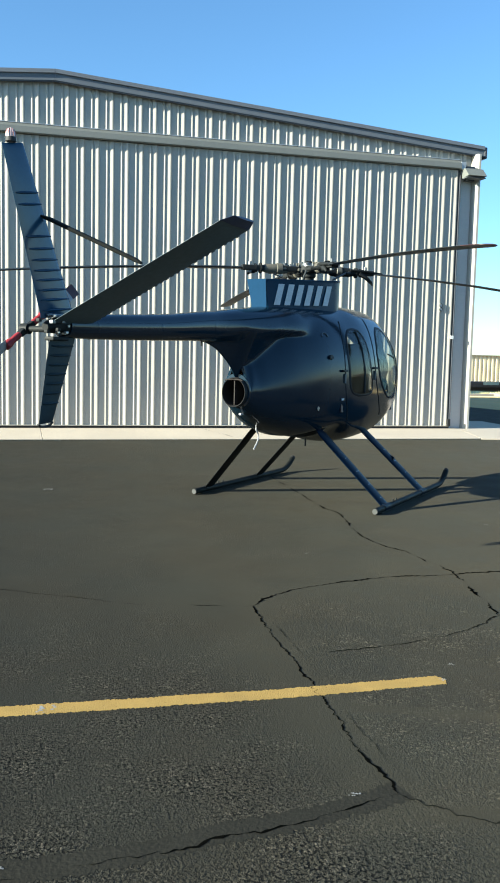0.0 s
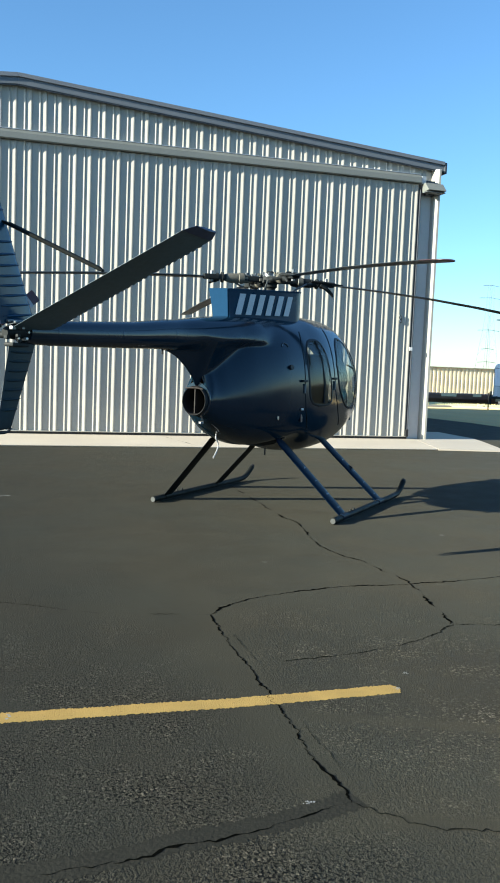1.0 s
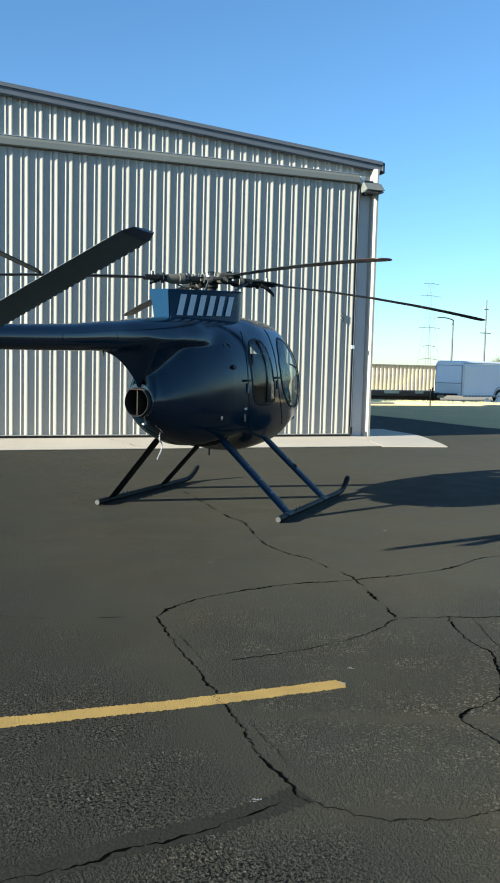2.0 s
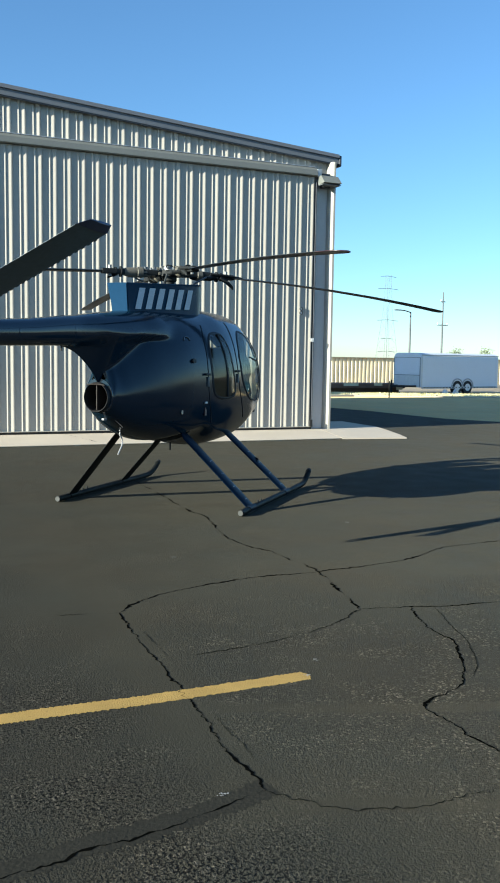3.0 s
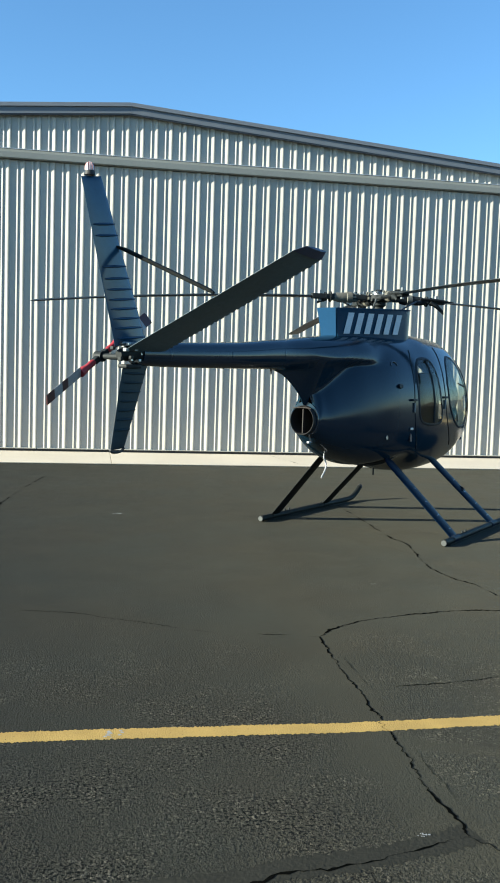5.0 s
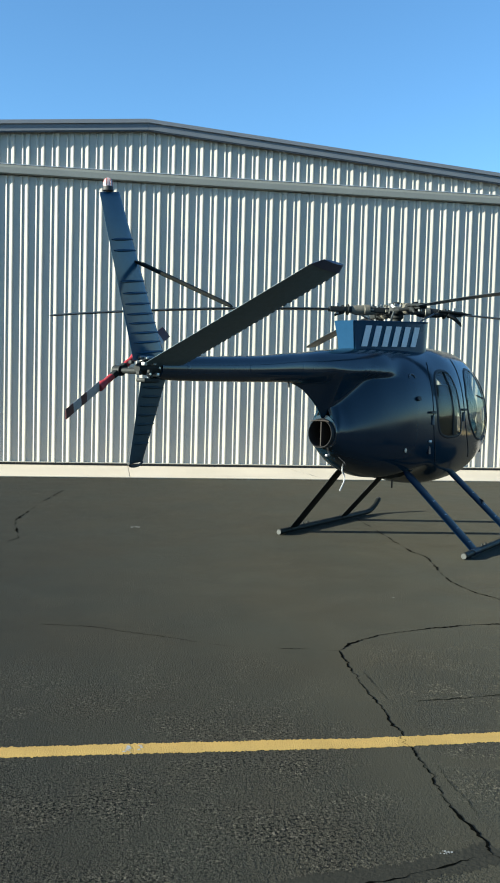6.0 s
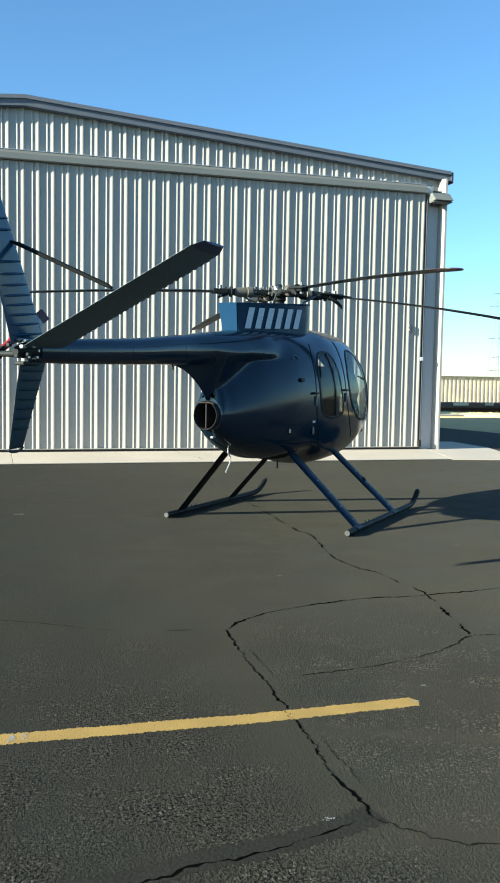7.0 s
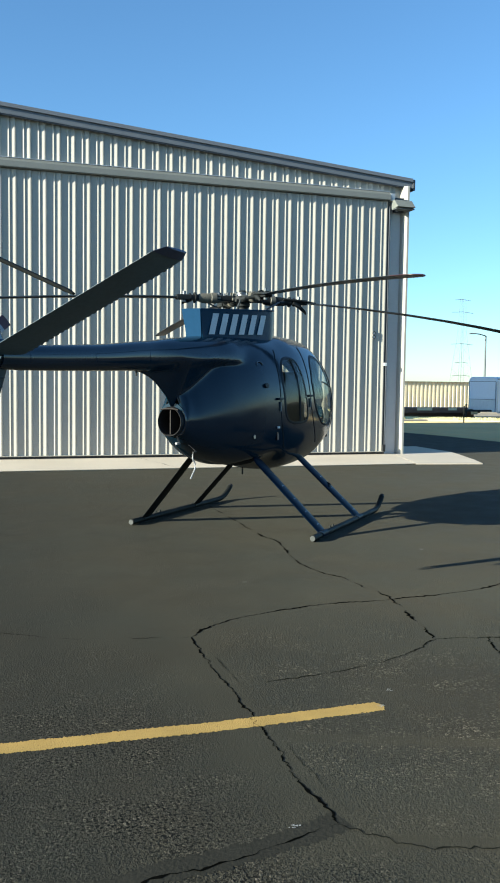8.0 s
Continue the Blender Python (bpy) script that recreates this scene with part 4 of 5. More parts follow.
half = [Vector(p) for p in smooth_path([(a, b, 0) for a, b in PLAN[2:]], 4)]
plan = [(-1.28, 0.104), (-0.6, 0.205)] + [(p.x, p.y) for p in half]
loop = [(a, -b) for a, b in plan] + [(a, b) for a, b in plan[::-1][1:]]
bm = rings(bmesh.new(), [[(a - d * min(max(-a / 1.28, 0), 1), b * k, z(a)) for a, b in loop] for z, k, d in ((lambda f: 2.02, 0.92, -0.13), (lambda f: 2.16 + 0.05 * f, 0.95, -0.09), (lambda f: fairing_top(f) - 0.012, 1.0, 0.0), (lambda f: fairing_top(f), 1.03, 0.004), (lambda f: fairing_top(f) + 0.008, 1.02, 0.002), (lambda f: fairing_top(f) + 0.008, 0.94, -0.004), (lambda f: fairing_top(f) - 0.03, 0.93, -0.01))])
bmesh.ops.recalc_face_normals(bm, faces=bm.faces)
mast_fairing = part("mast_fairing", bm, FAIRING, heli, "slate blue mast fairing with pale slanted marks", 30)
bm = rings(bmesh.new(), [[(-1.198 - o, 0.080, 2.13), (-1.300 - o, 0.110, 2.489), (-1.300 - o, -0.110, 2.489), (-1.198 - o, -0.080, 2.13)] for o in (0.0, 0.008)])
bmesh.ops.recalc_face_normals(bm, faces=bm.faces)
part("fairing_end_panel", bm, FAIRING_END, mast_fairing, "rear panel with sky sheen in its colour", None)
d0, d1 = Vector((-1.28, -0.098, 0)), Vector((0.02, -0.298, 0))
out = Vector((d1 - d0).cross(Vector((0, 0, 1)))).normalized() * 0.007
way = (d1 - d0).normalized()
wide = 0.107
for k in range(6):
    a0 = 0.150 + k * 0.192
    bm = bmesh.new()
    quad = []
    for da, z in ((0.0, 2.222), (wide, 2.222), (wide + 0.080, 2.446), (0.080, 2.446)):
        a = a0 + da
        quad.append(d0 + way * a + Vector((0, 0, z + 0.045 * a)))
    rings(bm, [[p + out * 0.4 for p in quad], [p + out for p in quad]])
    bmesh.ops.recalc_face_normals(bm, faces=bm.faces)
    part("slanted_bar", bm, LETTER, mast_fairing, "pale slanted bar", None)

# rotor head
HUB = 2.70
bm = tube([(0, 0, 2.20), (0, 0, 2.60), (0, 0, 2.62), (0, 0, 2.66)], [0.060, 0.060, 0.085, 0.085], 20)
mast = part("rotor_mast", bm, METAL_DARK, heli, "oily steel rotor mast and hub")
for z0, z1, r0, r1, m_, name in ((2.50, 2.545, 0.17, 0.16, METAL_DARK, "swashplate"), (2.55, 2.575, 0.13, 0.13, METAL_DARK, "swashplate_ring"), (2.665, 2.735, 0.13, 0.125, METAL_DARK, "hub_plate"), (2.737, 2.775, 0.085, 0.08, METAL, "hub_cap"), (2.776, 2.805, 0.05, 0.03, METAL_DARK, "hub_nut")):
    part(name, tube([(0, 0, z0), (0, 0, z1)], [r0, r1], 20), m_, mast)
TURN = 2.3 - 47.39
for k in range(4):
    rot = Matrix.Rotation(radians(TURN + 90 * k), 4, "Z")

    def spun(bm):
        bm.transform(rot)
        return bm
    arm = part("hub_arm", spun(box(0.08, 0.36, -0.055, 0.055, HUB - 0.03, HUB + 0.03, 0.012)), METAL_DARK, mast)
    part("pitch_housing", spun(tube([(0.26, 0, HUB), (0.30, 0, HUB), (0.52, 0, HUB - 0.005), (0.58, 0, HUB - 0.006)], [0.045, 0.058, 0.052, 0.036], 14)), CREAM_METAL if k == 2 else METAL_DARK, mast, "blade pitch housing")
    part("pitch_bearing", spun(tube([(0.335, 0, HUB), (0.34, 0, HUB), (0.40, 0, HUB - 0.002), (0.405, 0, HUB - 0.002)], [0.058, 0.064, 0.062, 0.055], 16)), CREAM_METAL, mast, "cream-coated pitch bearing")
    for q in (0.595, 0.655):
        part("cuff_flange", spun(tube([(q - 0.008, 0, HUB - 0.005), (q + 0.008, 0, HUB - 0.005)], 0.062 - 0.2 * (q - 0.595), 16)), METAL_DARK, mast)
    part("damper", spun(tube([(u, v * (-1 if k == 2 else 1), HUB + w_) for u, v, w_ in ((0.16, 0.11, 0.03), (0.20, 0.115, 0.03), (0.46, 0.10, 0.015), (0.56, 0.075, 0.01))], [0.020, 0.032, 0.030, 0.014], 12)), METAL_DARK, mast, "lead-lag damper")
    part("blade_grip", spun(box(0.55, 0.82, -0.045, 0.045, HUB - 0.035, HUB + 0.025, 0.012)), METAL_DARK, mast)
    part("grip_bolt", spun(tube([(0.72, 0.0, HUB - 0.06), (0.72, 0.0, HUB + 0.065)], 0.020, 10)), METAL, mast)
    part("pitch_arm", spun(tube([(0.50, -0.03, HUB - 0.01), (0.46, -0.14, HUB - 0.03), (0.40, -0.17, HUB - 0.035)], [0.022, 0.020, 0.016], 8)), METAL_DARK, mast)
    part("pitch_link", spun(tube([(0.40, -0.17, HUB - 0.03), (0.16, -0.14, 2.54)], 0.011, 8)), METAL, mast)
    for j in range(3):
        part("hub_bolt", spun(tube([(0.13 + 0.09 * j, 0.03 * (-1) ** j, HUB + 0.025), (0.13 + 0.09 * j, 0.03 * (-1) ** j, HUB + 0.062)], 0.014, 8)), METAL if j else CREAM_METAL, mast)
    part("drag_link", spun(tube([(0.50, -0.06, HUB + 0.02), (0.70, -0.07, HUB + 0.01), (0.92, -0.05, HUB - 0.01)], [0.012, 0.016, 0.010], 8)), METAL_DARK, mast)
    part("droop_stop", spun(tube([(0.62, -0.06, HUB - 0.02), (0.70, -0.065, HUB - 0.06), (0.77, -0.065, HUB - 0.12), (0.79, -0.06, HUB - 0.15)] if k == 0 else [(0.62, -0.06, HUB - 0.02), (0.66, -0.065, HUB - 0.035), (0.70, -0.065, HUB - 0.05), (0.73, -0.065, HUB - 0.075)], [0.024, 0.026, 0.020, 0.010], 8)), METAL_DARK, mast)
    for j, (u, v, w_, q) in enumerate(((0.05, 0.07, 0.075, 0.018), (0.12, -0.06, 0.062, 0.016), (0.20, 0.055, 0.055, 0.014), (0.27, -0.045, 0.058, 0.013), (0.15, 0.09, -0.01, 0.016))):
        part("hub_lug", spun(box(u - q, u + q, v - 0.8 * q, v + 0.8 * q, HUB + w_ - q, HUB + w_ + q, 0.3 * q)), (CREAM_METAL, METAL, METAL_DARK)[(j + k) % 3], mast)
    bm = bmesh.new()
    section = [(0.055, 0.0), (0.045, 0.011), (0.01, 0.016), (-0.05, 0.011), (-0.116, 0.002), (-0.116, -0.002), (-0.05, -0.006), (0.01, -0.010), (0.045, -0.008)]
    droop = (0.0195, 0.0165, 0.0140, 0.0090)[k]

    def blade_loops(stations):
        out = []
        for r, s in stations:
            twist = radians(6 - 2.0 * r)
            z = HUB - droop * r * r * (1 if r < 3.8 else 1 - 0.02 * (r - 3.8))
            out.append([(r, c * s * math.cos(twist) - h * s * math.sin(twist), z + c * s * math.sin(twist) + h * s * math.cos(twist)) for c, h in section])
        return out

    rings(bm, blade_loops([(0.78, 0.55), (0.84, 0.8), (1.1, 1.0), (1.6, 1.0), (2.2, 1.0), (2.8, 1.0), (3.3, 1.0), (3.6495, 1.0)]))
    bmesh.ops.recalc_face_normals(bm, faces=bm.faces)
    part("rotor_blade", spun(bm), BLADE, mast, "dark slender rotor blade", 40)
    bm = rings(bmesh.new(), blade_loops([(3.65, 1.0), (3.83, 1.0), (3.90, 0.9), (3.94, 0.65), (3.955, 0.3)]))
    bmesh.ops.recalc_face_normals(bm, faces=bm.faces)
    part("blade_tip", spun(bm), MAROON if k == 3 else BLADE, mast, "faded dark red blade tip" if k == 3 else "", 40)

# tail ---------------------------------------------------------------------------
def foil(root, tip, thick):
    """A tapering aerofoil between two edges, each (trailing point, leading point)."""
    bm = bmesh.new()
    n = 14
    loops = []
    span = (Vector(tip[0]) + Vector(tip[1]) - Vector(root[0]) - Vector(root[1])).normalized()
    for u in (0.0, 0.02, 0.25, 0.5, 0.75, 0.97, 0.995, 1.0):
        a, b = Vector(root[0]).lerp(Vector(tip[0]), u), Vector(root[1]).lerp(Vector(tip[1]), u)
        nrm = (b - a).cross(span).normalized()
        t = thick * (1 - 0.35 * u) * (0.6 if u in (0.995,) else (0.25 if u == 1.0 else 1))
        up, dn = [], []
        for k in range(n + 1):
            c = 0.5 - 0.5 * math.cos(math.pi * k / n)
            h = t * (1.6 * math.sqrt(max(1 - c, 0)) * c ** 0.9 + 0.04)
            p = a.lerp(b, c)
            up.append(p + nrm * h * 0.5)
            dn.append(p - nrm * h * 0.5)
        loops.append(up + dn[::-1])
    rings(bm, loops)
    bmesh.ops.recalc_face_normals(bm, faces=bm.faces)
    return bm


def beads(parent, root, tip, levels, material, off, lo=0.10, hi=0.95):
    """Pressed stiffening ribs across a tail surface, standing off it on both sides."""
    span = (Vector(tip[0]) + Vector(tip[1]) - Vector(root[0]) - Vector(root[1])).normalized()
    for u in levels:
        a, b = Vector(root[0]).lerp(Vector(tip[0]), u), Vector(root[1]).lerp(Vector(tip[1]), u)
        nrm = (b - a).cross(span).normalized()
        for s in (-1, 1):
            part("stiffener", tube([a.lerp(b, lo) + nrm * s * off * 0.35, a.lerp(b, 0.3) + nrm * s * off * 0.8, a.lerp(b, 0.6) + nrm * s * off, a.lerp(b, hi) + nrm * s * off * 0.7], [0.004, 0.010, 0.010, 0.005], 8), material, parent)


F_ROOT, F_TIP = ((-4.600, 0, 1.932), (-4.240, 0, 1.968)), ((-4.984, 0, 3.080), (-4.785, 0, 3.120))
fin = part("upper_fin", foil(F_ROOT, F_TIP, 0.060), PAINT_FIN, heli, "swept navy upper fin with pressed ribs", 40)
beads(fin, F_ROOT, F_TIP, [0.045, 0.108, 0.167, 0.227, 0.284, 0.346, 0.411, 0.483, 0.665, 0.73], PAINT_FIN, 0.024)
V_ROOT, V_TIP = ((-4.509, 0, 1.80), (-4.225, 0, 1.80)), ((-4.628, 0, 1.165), (-4.479, 0, 1.175))
lower = part("lower_fin", foil(V_ROOT, V_TIP, 0.050), PAINT_STAB, heli, "dark tapered lower fin with pressed ribs", 40)
beads(lower, V_ROOT, V_TIP, [0.10, 0.21, 0.32, 0.43, 0.54, 0.65, 0.77], PAINT_STAB, 0.020)
part("tail_skid", tube(smooth_path([(-4.632, 0, 1.166), (-4.60, 0, 1.148), (-4.52, 0, 1.150), (-4.478, 0, 1.176)], 4), 0.010, 8), BLACK, lower, "black tail bumper")
S_ROOT, S_TIP = ((-4.54, -0.02, 1.897), (-4.10, -0.06, 1.915)), ((-4.735, -1.555, 2.530), (-4.35, -1.555, 2.525))
stab = part("stabiliser", foil(S_ROOT, S_TIP, 0.055), PAINT_STABILISER, heli, "slanted dark stabiliser with a blue tip", 40)
part("stabiliser_tip", foil(((-4.735, -1.557, 2.531), (-4.35, -1.557, 2.526)), ((-4.70, -1.635, 2.560), (-4.44, -1.635, 2.560)), 0.040), PAINT_TIP, stab, "blue tip cap")
for k in range(26):
    u = 0.06 + 0.035 * k
    a = Vector(S_ROOT[1]).lerp(Vector(S_TIP[1]), u)
    part("edge_bead", tube([a + Vector((0.003, 0.012, -0.006)), a + Vector((0.003, -0.012, 0.006))], [0.007, 0.007], 6), PAINT_STABILISER, stab)
part("stabiliser_brace", tube([(-4.62, 0.0, 2.655), (-4.57, -0.05, 2.635), (-4.47, -0.74, 2.335), (-4.47, -0.78, 2.315)], [0.014, 0.027, 0.027, 0.016], 10, squash=0.6), SKID, heli, "dark brace strut to the stabiliser")
bm = tube([(-4.90, 0, 3.105), (-4.90, 0, 3.135)], [0.038, 0.034], 16)
beacon = part("beacon", bm, BLACK, heli, "anti-collision beacon on the fin")
part("beacon_lens", tube([(-4.90, 0, 3.136), (-4.90, 0, 3.165), (-4.90, 0, 3.185), (-4.90, 0, 3.195)], [0.031, 0.030, 0.022, 0.008], 16), LENS, beacon, "pale pink beacon lens", 50)
for k in range(6):
    a, b = math.cos(1.05 * k + 0.3), math.sin(1.05 * k + 0.3)
    part("lens_rib", tube([(-4.90 + 0.031 * a, 0.031 * b, 3.138), (-4.90 + 0.030 * a, 0.030 * b, 3.165), (-4.90 + 0.020 * a, 0.020 * b, 3.187)], 0.004, 6), RED, beacon, "red rib of the lens")

# tail rotor and gearbox
gear = part("tail_gearbox", tube([(-4.34, 0, 1.885), (-4.38, 0, 1.885), (-4.46, 0, 1.885), (-4.52, 0, 1.88), (-4.56, 0, 1.875)], [0.090, 0.062, 0.058, 0.048, 0.03], 18), METAL_DARK, heli, "oily dark tail gearbox with bright bolts")
part("output_shaft", tube([(-4.53, 0.0, 1.858), (-4.53, 0.24, 1.858)], [0.026, 0.020], 14), METAL_DARK, gear)
for dx, dz in ((-0.03, 0.06), (0.03, 0.055), (-0.05, -0.05), (0.02, -0.055), (0.06, 0.0)):
    part("gearbox_bolt", tube([(-4.44 + dx, -0.075, 1.885 + dz), (-4.44 + dx, -0.045, 1.885 + dz)], 0.010, 8), ALLOY, gear)
part("gearbox_mount", box(-4.56, -4.36, -0.04, 0.04, 1.945, 1.972, 0.01), METAL, gear)
part("gearbox_foot", box(-4.52, -4.34, -0.045, 0.045, 1.775, 1.805, 0.01), METAL_DARK, gear)
for dx, dy, dz, s, mm in ((-0.10, -0.055, 0.025, 0.018, METAL), (-0.13, -0.03, -0.045, 0.017, METAL_DARK), (-0.06, -0.07, -0.03, 0.016, METAL_DARK), (-0.02, -0.075, 0.03, 0.018, METAL), (-0.16, 0.02, 0.035, 0.016, METAL_DARK), (0.03, -0.07, -0.05, 0.014, ALLOY), (-0.08, -0.06, 0.07, 0.013, ALLOY), (-0.04, -0.07, -0.065, 0.012, METAL_DARK)):
    part("gearbox_lug", box(-4.44 + dx - s, -4.44 + dx + s, dy - s, dy + s, 1.885 + dz - 0.8 * s, 1.885 + dz + 0.8 * s, 0.35 * s), mm, gear)
hub = part("tail_rotor_hub", tube([(-4.53, 0.175, 1.858), (-4.53, 0.245, 1.858)], 0.040, 16), METAL_DARK, heli, "dark tail rotor hub")
TILT = radians(31.8)
for k in range(2):
    m_ = Matrix.Translation((-4.53, 0.205, 1.858)) @ Matrix.Rotation(-TILT + math.pi * k, 4, "Y")

    def set_in(bm, twist=0.0):
        bm.transform(m_ @ Matrix.Rotation(twist, 4, "X"))
        return bm
    part("blade_fork", set_in(box(0.02, 0.085, -0.022, 0.022, -0.024, 0.024, 0.008)), METAL_DARK, hub)
    part("blade_root", set_in(tube([(0.08, 0, 0), (0.10, 0, 0), (0.17, 0, 0), (0.20, 0, 0), (0.25, 0, 0)], [0.020, 0.026, 0.024, 0.032, 0.034], 12, squash=1.0)), RED, hub, "red blade root")
    for r0, r1, mm, nm in ((0.25, 0.40, TR_WHITE, "tail_rotor_blade"), (0.4005, 0.465, MAROON, "blade_band"), (0.4655, 0.555, TR_WHITE, "blade_band"), (0.5555, 0.640, MAROON, "blade_band")):
        sec = [(0.040, 0), (0.027, 0.008), (-0.018, 0.007), (-0.060, 0.001), (-0.060, -0.001), (-0.018, -0.005), (0.027, -0.006)]
        bm = rings(bmesh.new(), [[(r, h, c) for c, h in sec] for r in (r0, r1)])
        bmesh.ops.recalc_face_normals(bm, faces=bm.faces)
        part(nm, set_in(bm, radians(-26)), mm, hub, {TR_WHITE: "off-white tail rotor blade", MAROON: "dark red band"}[mm], 40)

# landing gear -------------------------------------------------------------------
# port struts are navy too; black puts their shade into the colour
for side, paint in ((-1, PAINT_GEAR), (1, SKID)):
    y = side * TRACK
    skid = part("skid_tube", tube([(-0.60, y, 0.040), (-0.2, y, 0.040), (0.6, y, 0.040), (1.5, y, 0.040), (1.76, y, 0.042), (1.86, y, 0.052), (1.96, y, 0.080), (2.06, y, 0.130), (2.13, y, 0.180)], 0.036, 16), SKID, heli, "round skid tube with an upturned toe", 50)
    part("skid_end_cap", tube([(-0.602, y, 0.040), (-0.612, y, 0.040)], 0.030, 18), CAP_GREY, skid, "scuffed pale end cap")
    part("skid_toe_cap", tube([(2.13, y, 0.180), (2.16, y, 0.203)], [0.038, 0.030], 14), BLACK, skid, "black toe cap")
    part("skid_shoe", box(-0.45, 1.70, y - 0.028, y + 0.028, 0.000, 0.012, 0.004), METAL_DARK, skid, "worn steel wear shoe")
    for f_foot, f_top, z_top, in_y in ((-0.27, -0.45, 0.83, 0.43), (1.065, 0.87, 0.80, 0.40)):
        a, b = Vector((f_foot, y, 0.055)), Vector((f_top, side * in_y, z_top))
        inner = b + (b - a).normalized() * 0.07
        leg = part("skid_strut", tube([a, a.lerp(b, 0.06), b, inner], [0.098, 0.102, 0.098, 0.060], 18, squash=0.21, side=(0, 0.77 * side, 0.64)), paint, heli, "navy streamlined skid strut", 50)
        part("strut_foot", tube([(f_foot - 0.09, y, 0.045), (f_foot + 0.09, y, 0.045)], 0.042, 14), paint, leg)
        for u in (0.10, 0.28, 0.46, 0.64):
            for dx in (-0.012, 0.022):
                p = a.lerp(b, u) + Vector((dx, side * 0.0, 0)) + Vector((0, side * 0.64, 0.77)).normalized() * 0.018 * (1 if side < 0 else 1)
                part("rivet", tube([p, p + Vector((0, side * 0.004, 0.004))], 0.0055, 6), WHITE, leg)
    part("step", tube(smooth_path([(0.93, side * 0.72, 0.47), (0.98, side * 0.76, 0.47), (0.98, side * 0.80, 0.45), (0.93, side * 0.80, 0.43)], 4), 0.010, 8), BLACK, heli, "small black step bracket")
    for df in (-0.05, 0.06):
        part("wheel_lug", tube([(0.02 + df, y, 0.07), (0.02 + df, y, 0.10)], [0.014, 0.010], 8), METAL_DARK, skid)

# beyond the hangar ------------------------------------------------------------
def ribbed_panel(x0, y, z0, z1, n, pitch, deep):
    bm = bmesh.new()
    cols = []
    for k in range(n):
        for dx, d in ((0.0, 0.0), (0.34, 0.0), (0.46, deep), (0.88, deep)):
            cols.append((x0 + (k + dx) * pitch, y - d))
    cols.append((x0 + n * pitch, y))
    lo = [bm.verts.new((a, b, z0)) for a, b in cols]
    hi = [bm.verts.new((a, b, z1)) for a, b in cols]
    for i in range(len(cols) - 1):
        bm.faces.new((lo[i], lo[i + 1], hi[i + 1], hi[i]))
    return bm


fence = empty("fence", pose(0, 0, 0), label="cream corrugated metal fence in sunlight", category="fence")
for k in range(12):
    part("panel", ribbed_panel(18 + 2.34 * k, 50.0, 0.15, 1.86, 8, 0.2925, 0.05), FENCE, fence, smooth=None)
    part("post", box(18 + 2.34 * k - 0.05, 18 + 2.34 * k + 0.05, 50.02, 50.12, -0.06, 1.80), FENCE_SHADED, fence)
part("cap_rail", box(18, 46.1, 49.84, 50.04, 1.862, 1.90), FENCE_SHADED, fence, "top rail in the shaded tan")

flatbed = empty("flatbed_trailer", pose(17.5, 42.2, 0), label="low dark rusty flatbed deck standing by the fence", category="trailer")
part("deck", box(0, 9.6, -0.9, 0.9, 0.34, 0.46, 0.02), RUSTY, flatbed)
part("side_rail", box(0, 9.6, -0.98, -0.905, 0.20, 0.42, 0.015), RUSTY, flatbed)
part("beam", box(0.1, 9.5, -0.5, -0.38, -0.06, 0.335), RUSTY, flatbed)
part("beam", box(0.1, 9.5, 0.38, 0.5, -0.06, 0.335), RUSTY, flatbed)
for k, w_, h in ((1.2, 0.30, 0.10), (2.9, 0.16, 0.42), (3.7, 0.22, 0.18), (4.5, 0.25, 0.10), (5.7, 0.9, 0.09), (7.6, 0.5, 0.08), (9.0, 0.4, 0.30)):
    part("stake", box(k, k + w_, -1.02, -0.985, 0.42 - h, 0.50), FENCE, flatbed, "pale stake")

trailer = empty("cargo_trailer", Matrix.Translation((26.40, 38.70, -0.03)) @ Matrix.Rotation(radians(11), 4, "Z"), label="white enclosed cargo trailer with a rounded roof", category="trailer")
arc = [(0.0, 0.36), (0.0, 1.90)] + [(0.30 - 0.30 * math.cos(t), 1.90 + 0.28 * math.sin(t)) for t in np.linspace(0.2, math.pi / 2, 6)] + [(1.80 + 0.30 * math.sin(t), 1.90 + 0.28 * math.cos(t)) for t in np.linspace(0, math.pi / 2 - 0.2, 6)] + [(2.1, 1.90), (2.1, 0.36)]
bm = rings(bmesh.new(), [[(x, y * k + (1 - k) * 1.05, 0.36 + (z - 0.36) * (k if z > 0.4 else 1)) for y, z in arc] for x, k in ((0.0, 0.97), (0.05, 1.0), (6.0, 1.0))])
bmesh.ops.recalc_face_normals(bm, faces=bm.faces)
part("body", bm, WHITE_GEL, trailer, "white ribless trailer body")
part("stone_guard", box(-0.012, -0.002, 0.08, 2.02, 0.38, 0.98, 0.003), DIAMOND, trailer, "bright tread plate stone guard")
part("front_panel", box(-0.012, -0.002, 0.14, 1.96, 1.02, 1.92, 0.003), WHITE_GEL, trailer)
for y0, y1, z0, z1 in ((0.06, 0.085, 0.38, 1.94), (2.015, 2.04, 0.38, 1.94), (0.09, 2.01, 0.99, 1.012), (0.09, 2.01, 1.925, 1.945)):
    part("front_seam", box(-0.022, -0.0125, y0, y1, z0, z1), GALV_DULL, trailer, "dark trim strip on the front")
part("corner_strip", box(-0.02, 0.10, -0.012, 0.0, 0.38, 1.98, 0.004), DIAMOND, trailer, "bright corner strip")
part("lower_rail", box(0.05, 6.0, -0.03, 0.0, 0.30, 0.40, 0.006), GALV, trailer)
part("roof_trim", box(0.05, 6.0, -0.008, 0.03, 2.04, 2.09, 0.004), GALV, trailer)
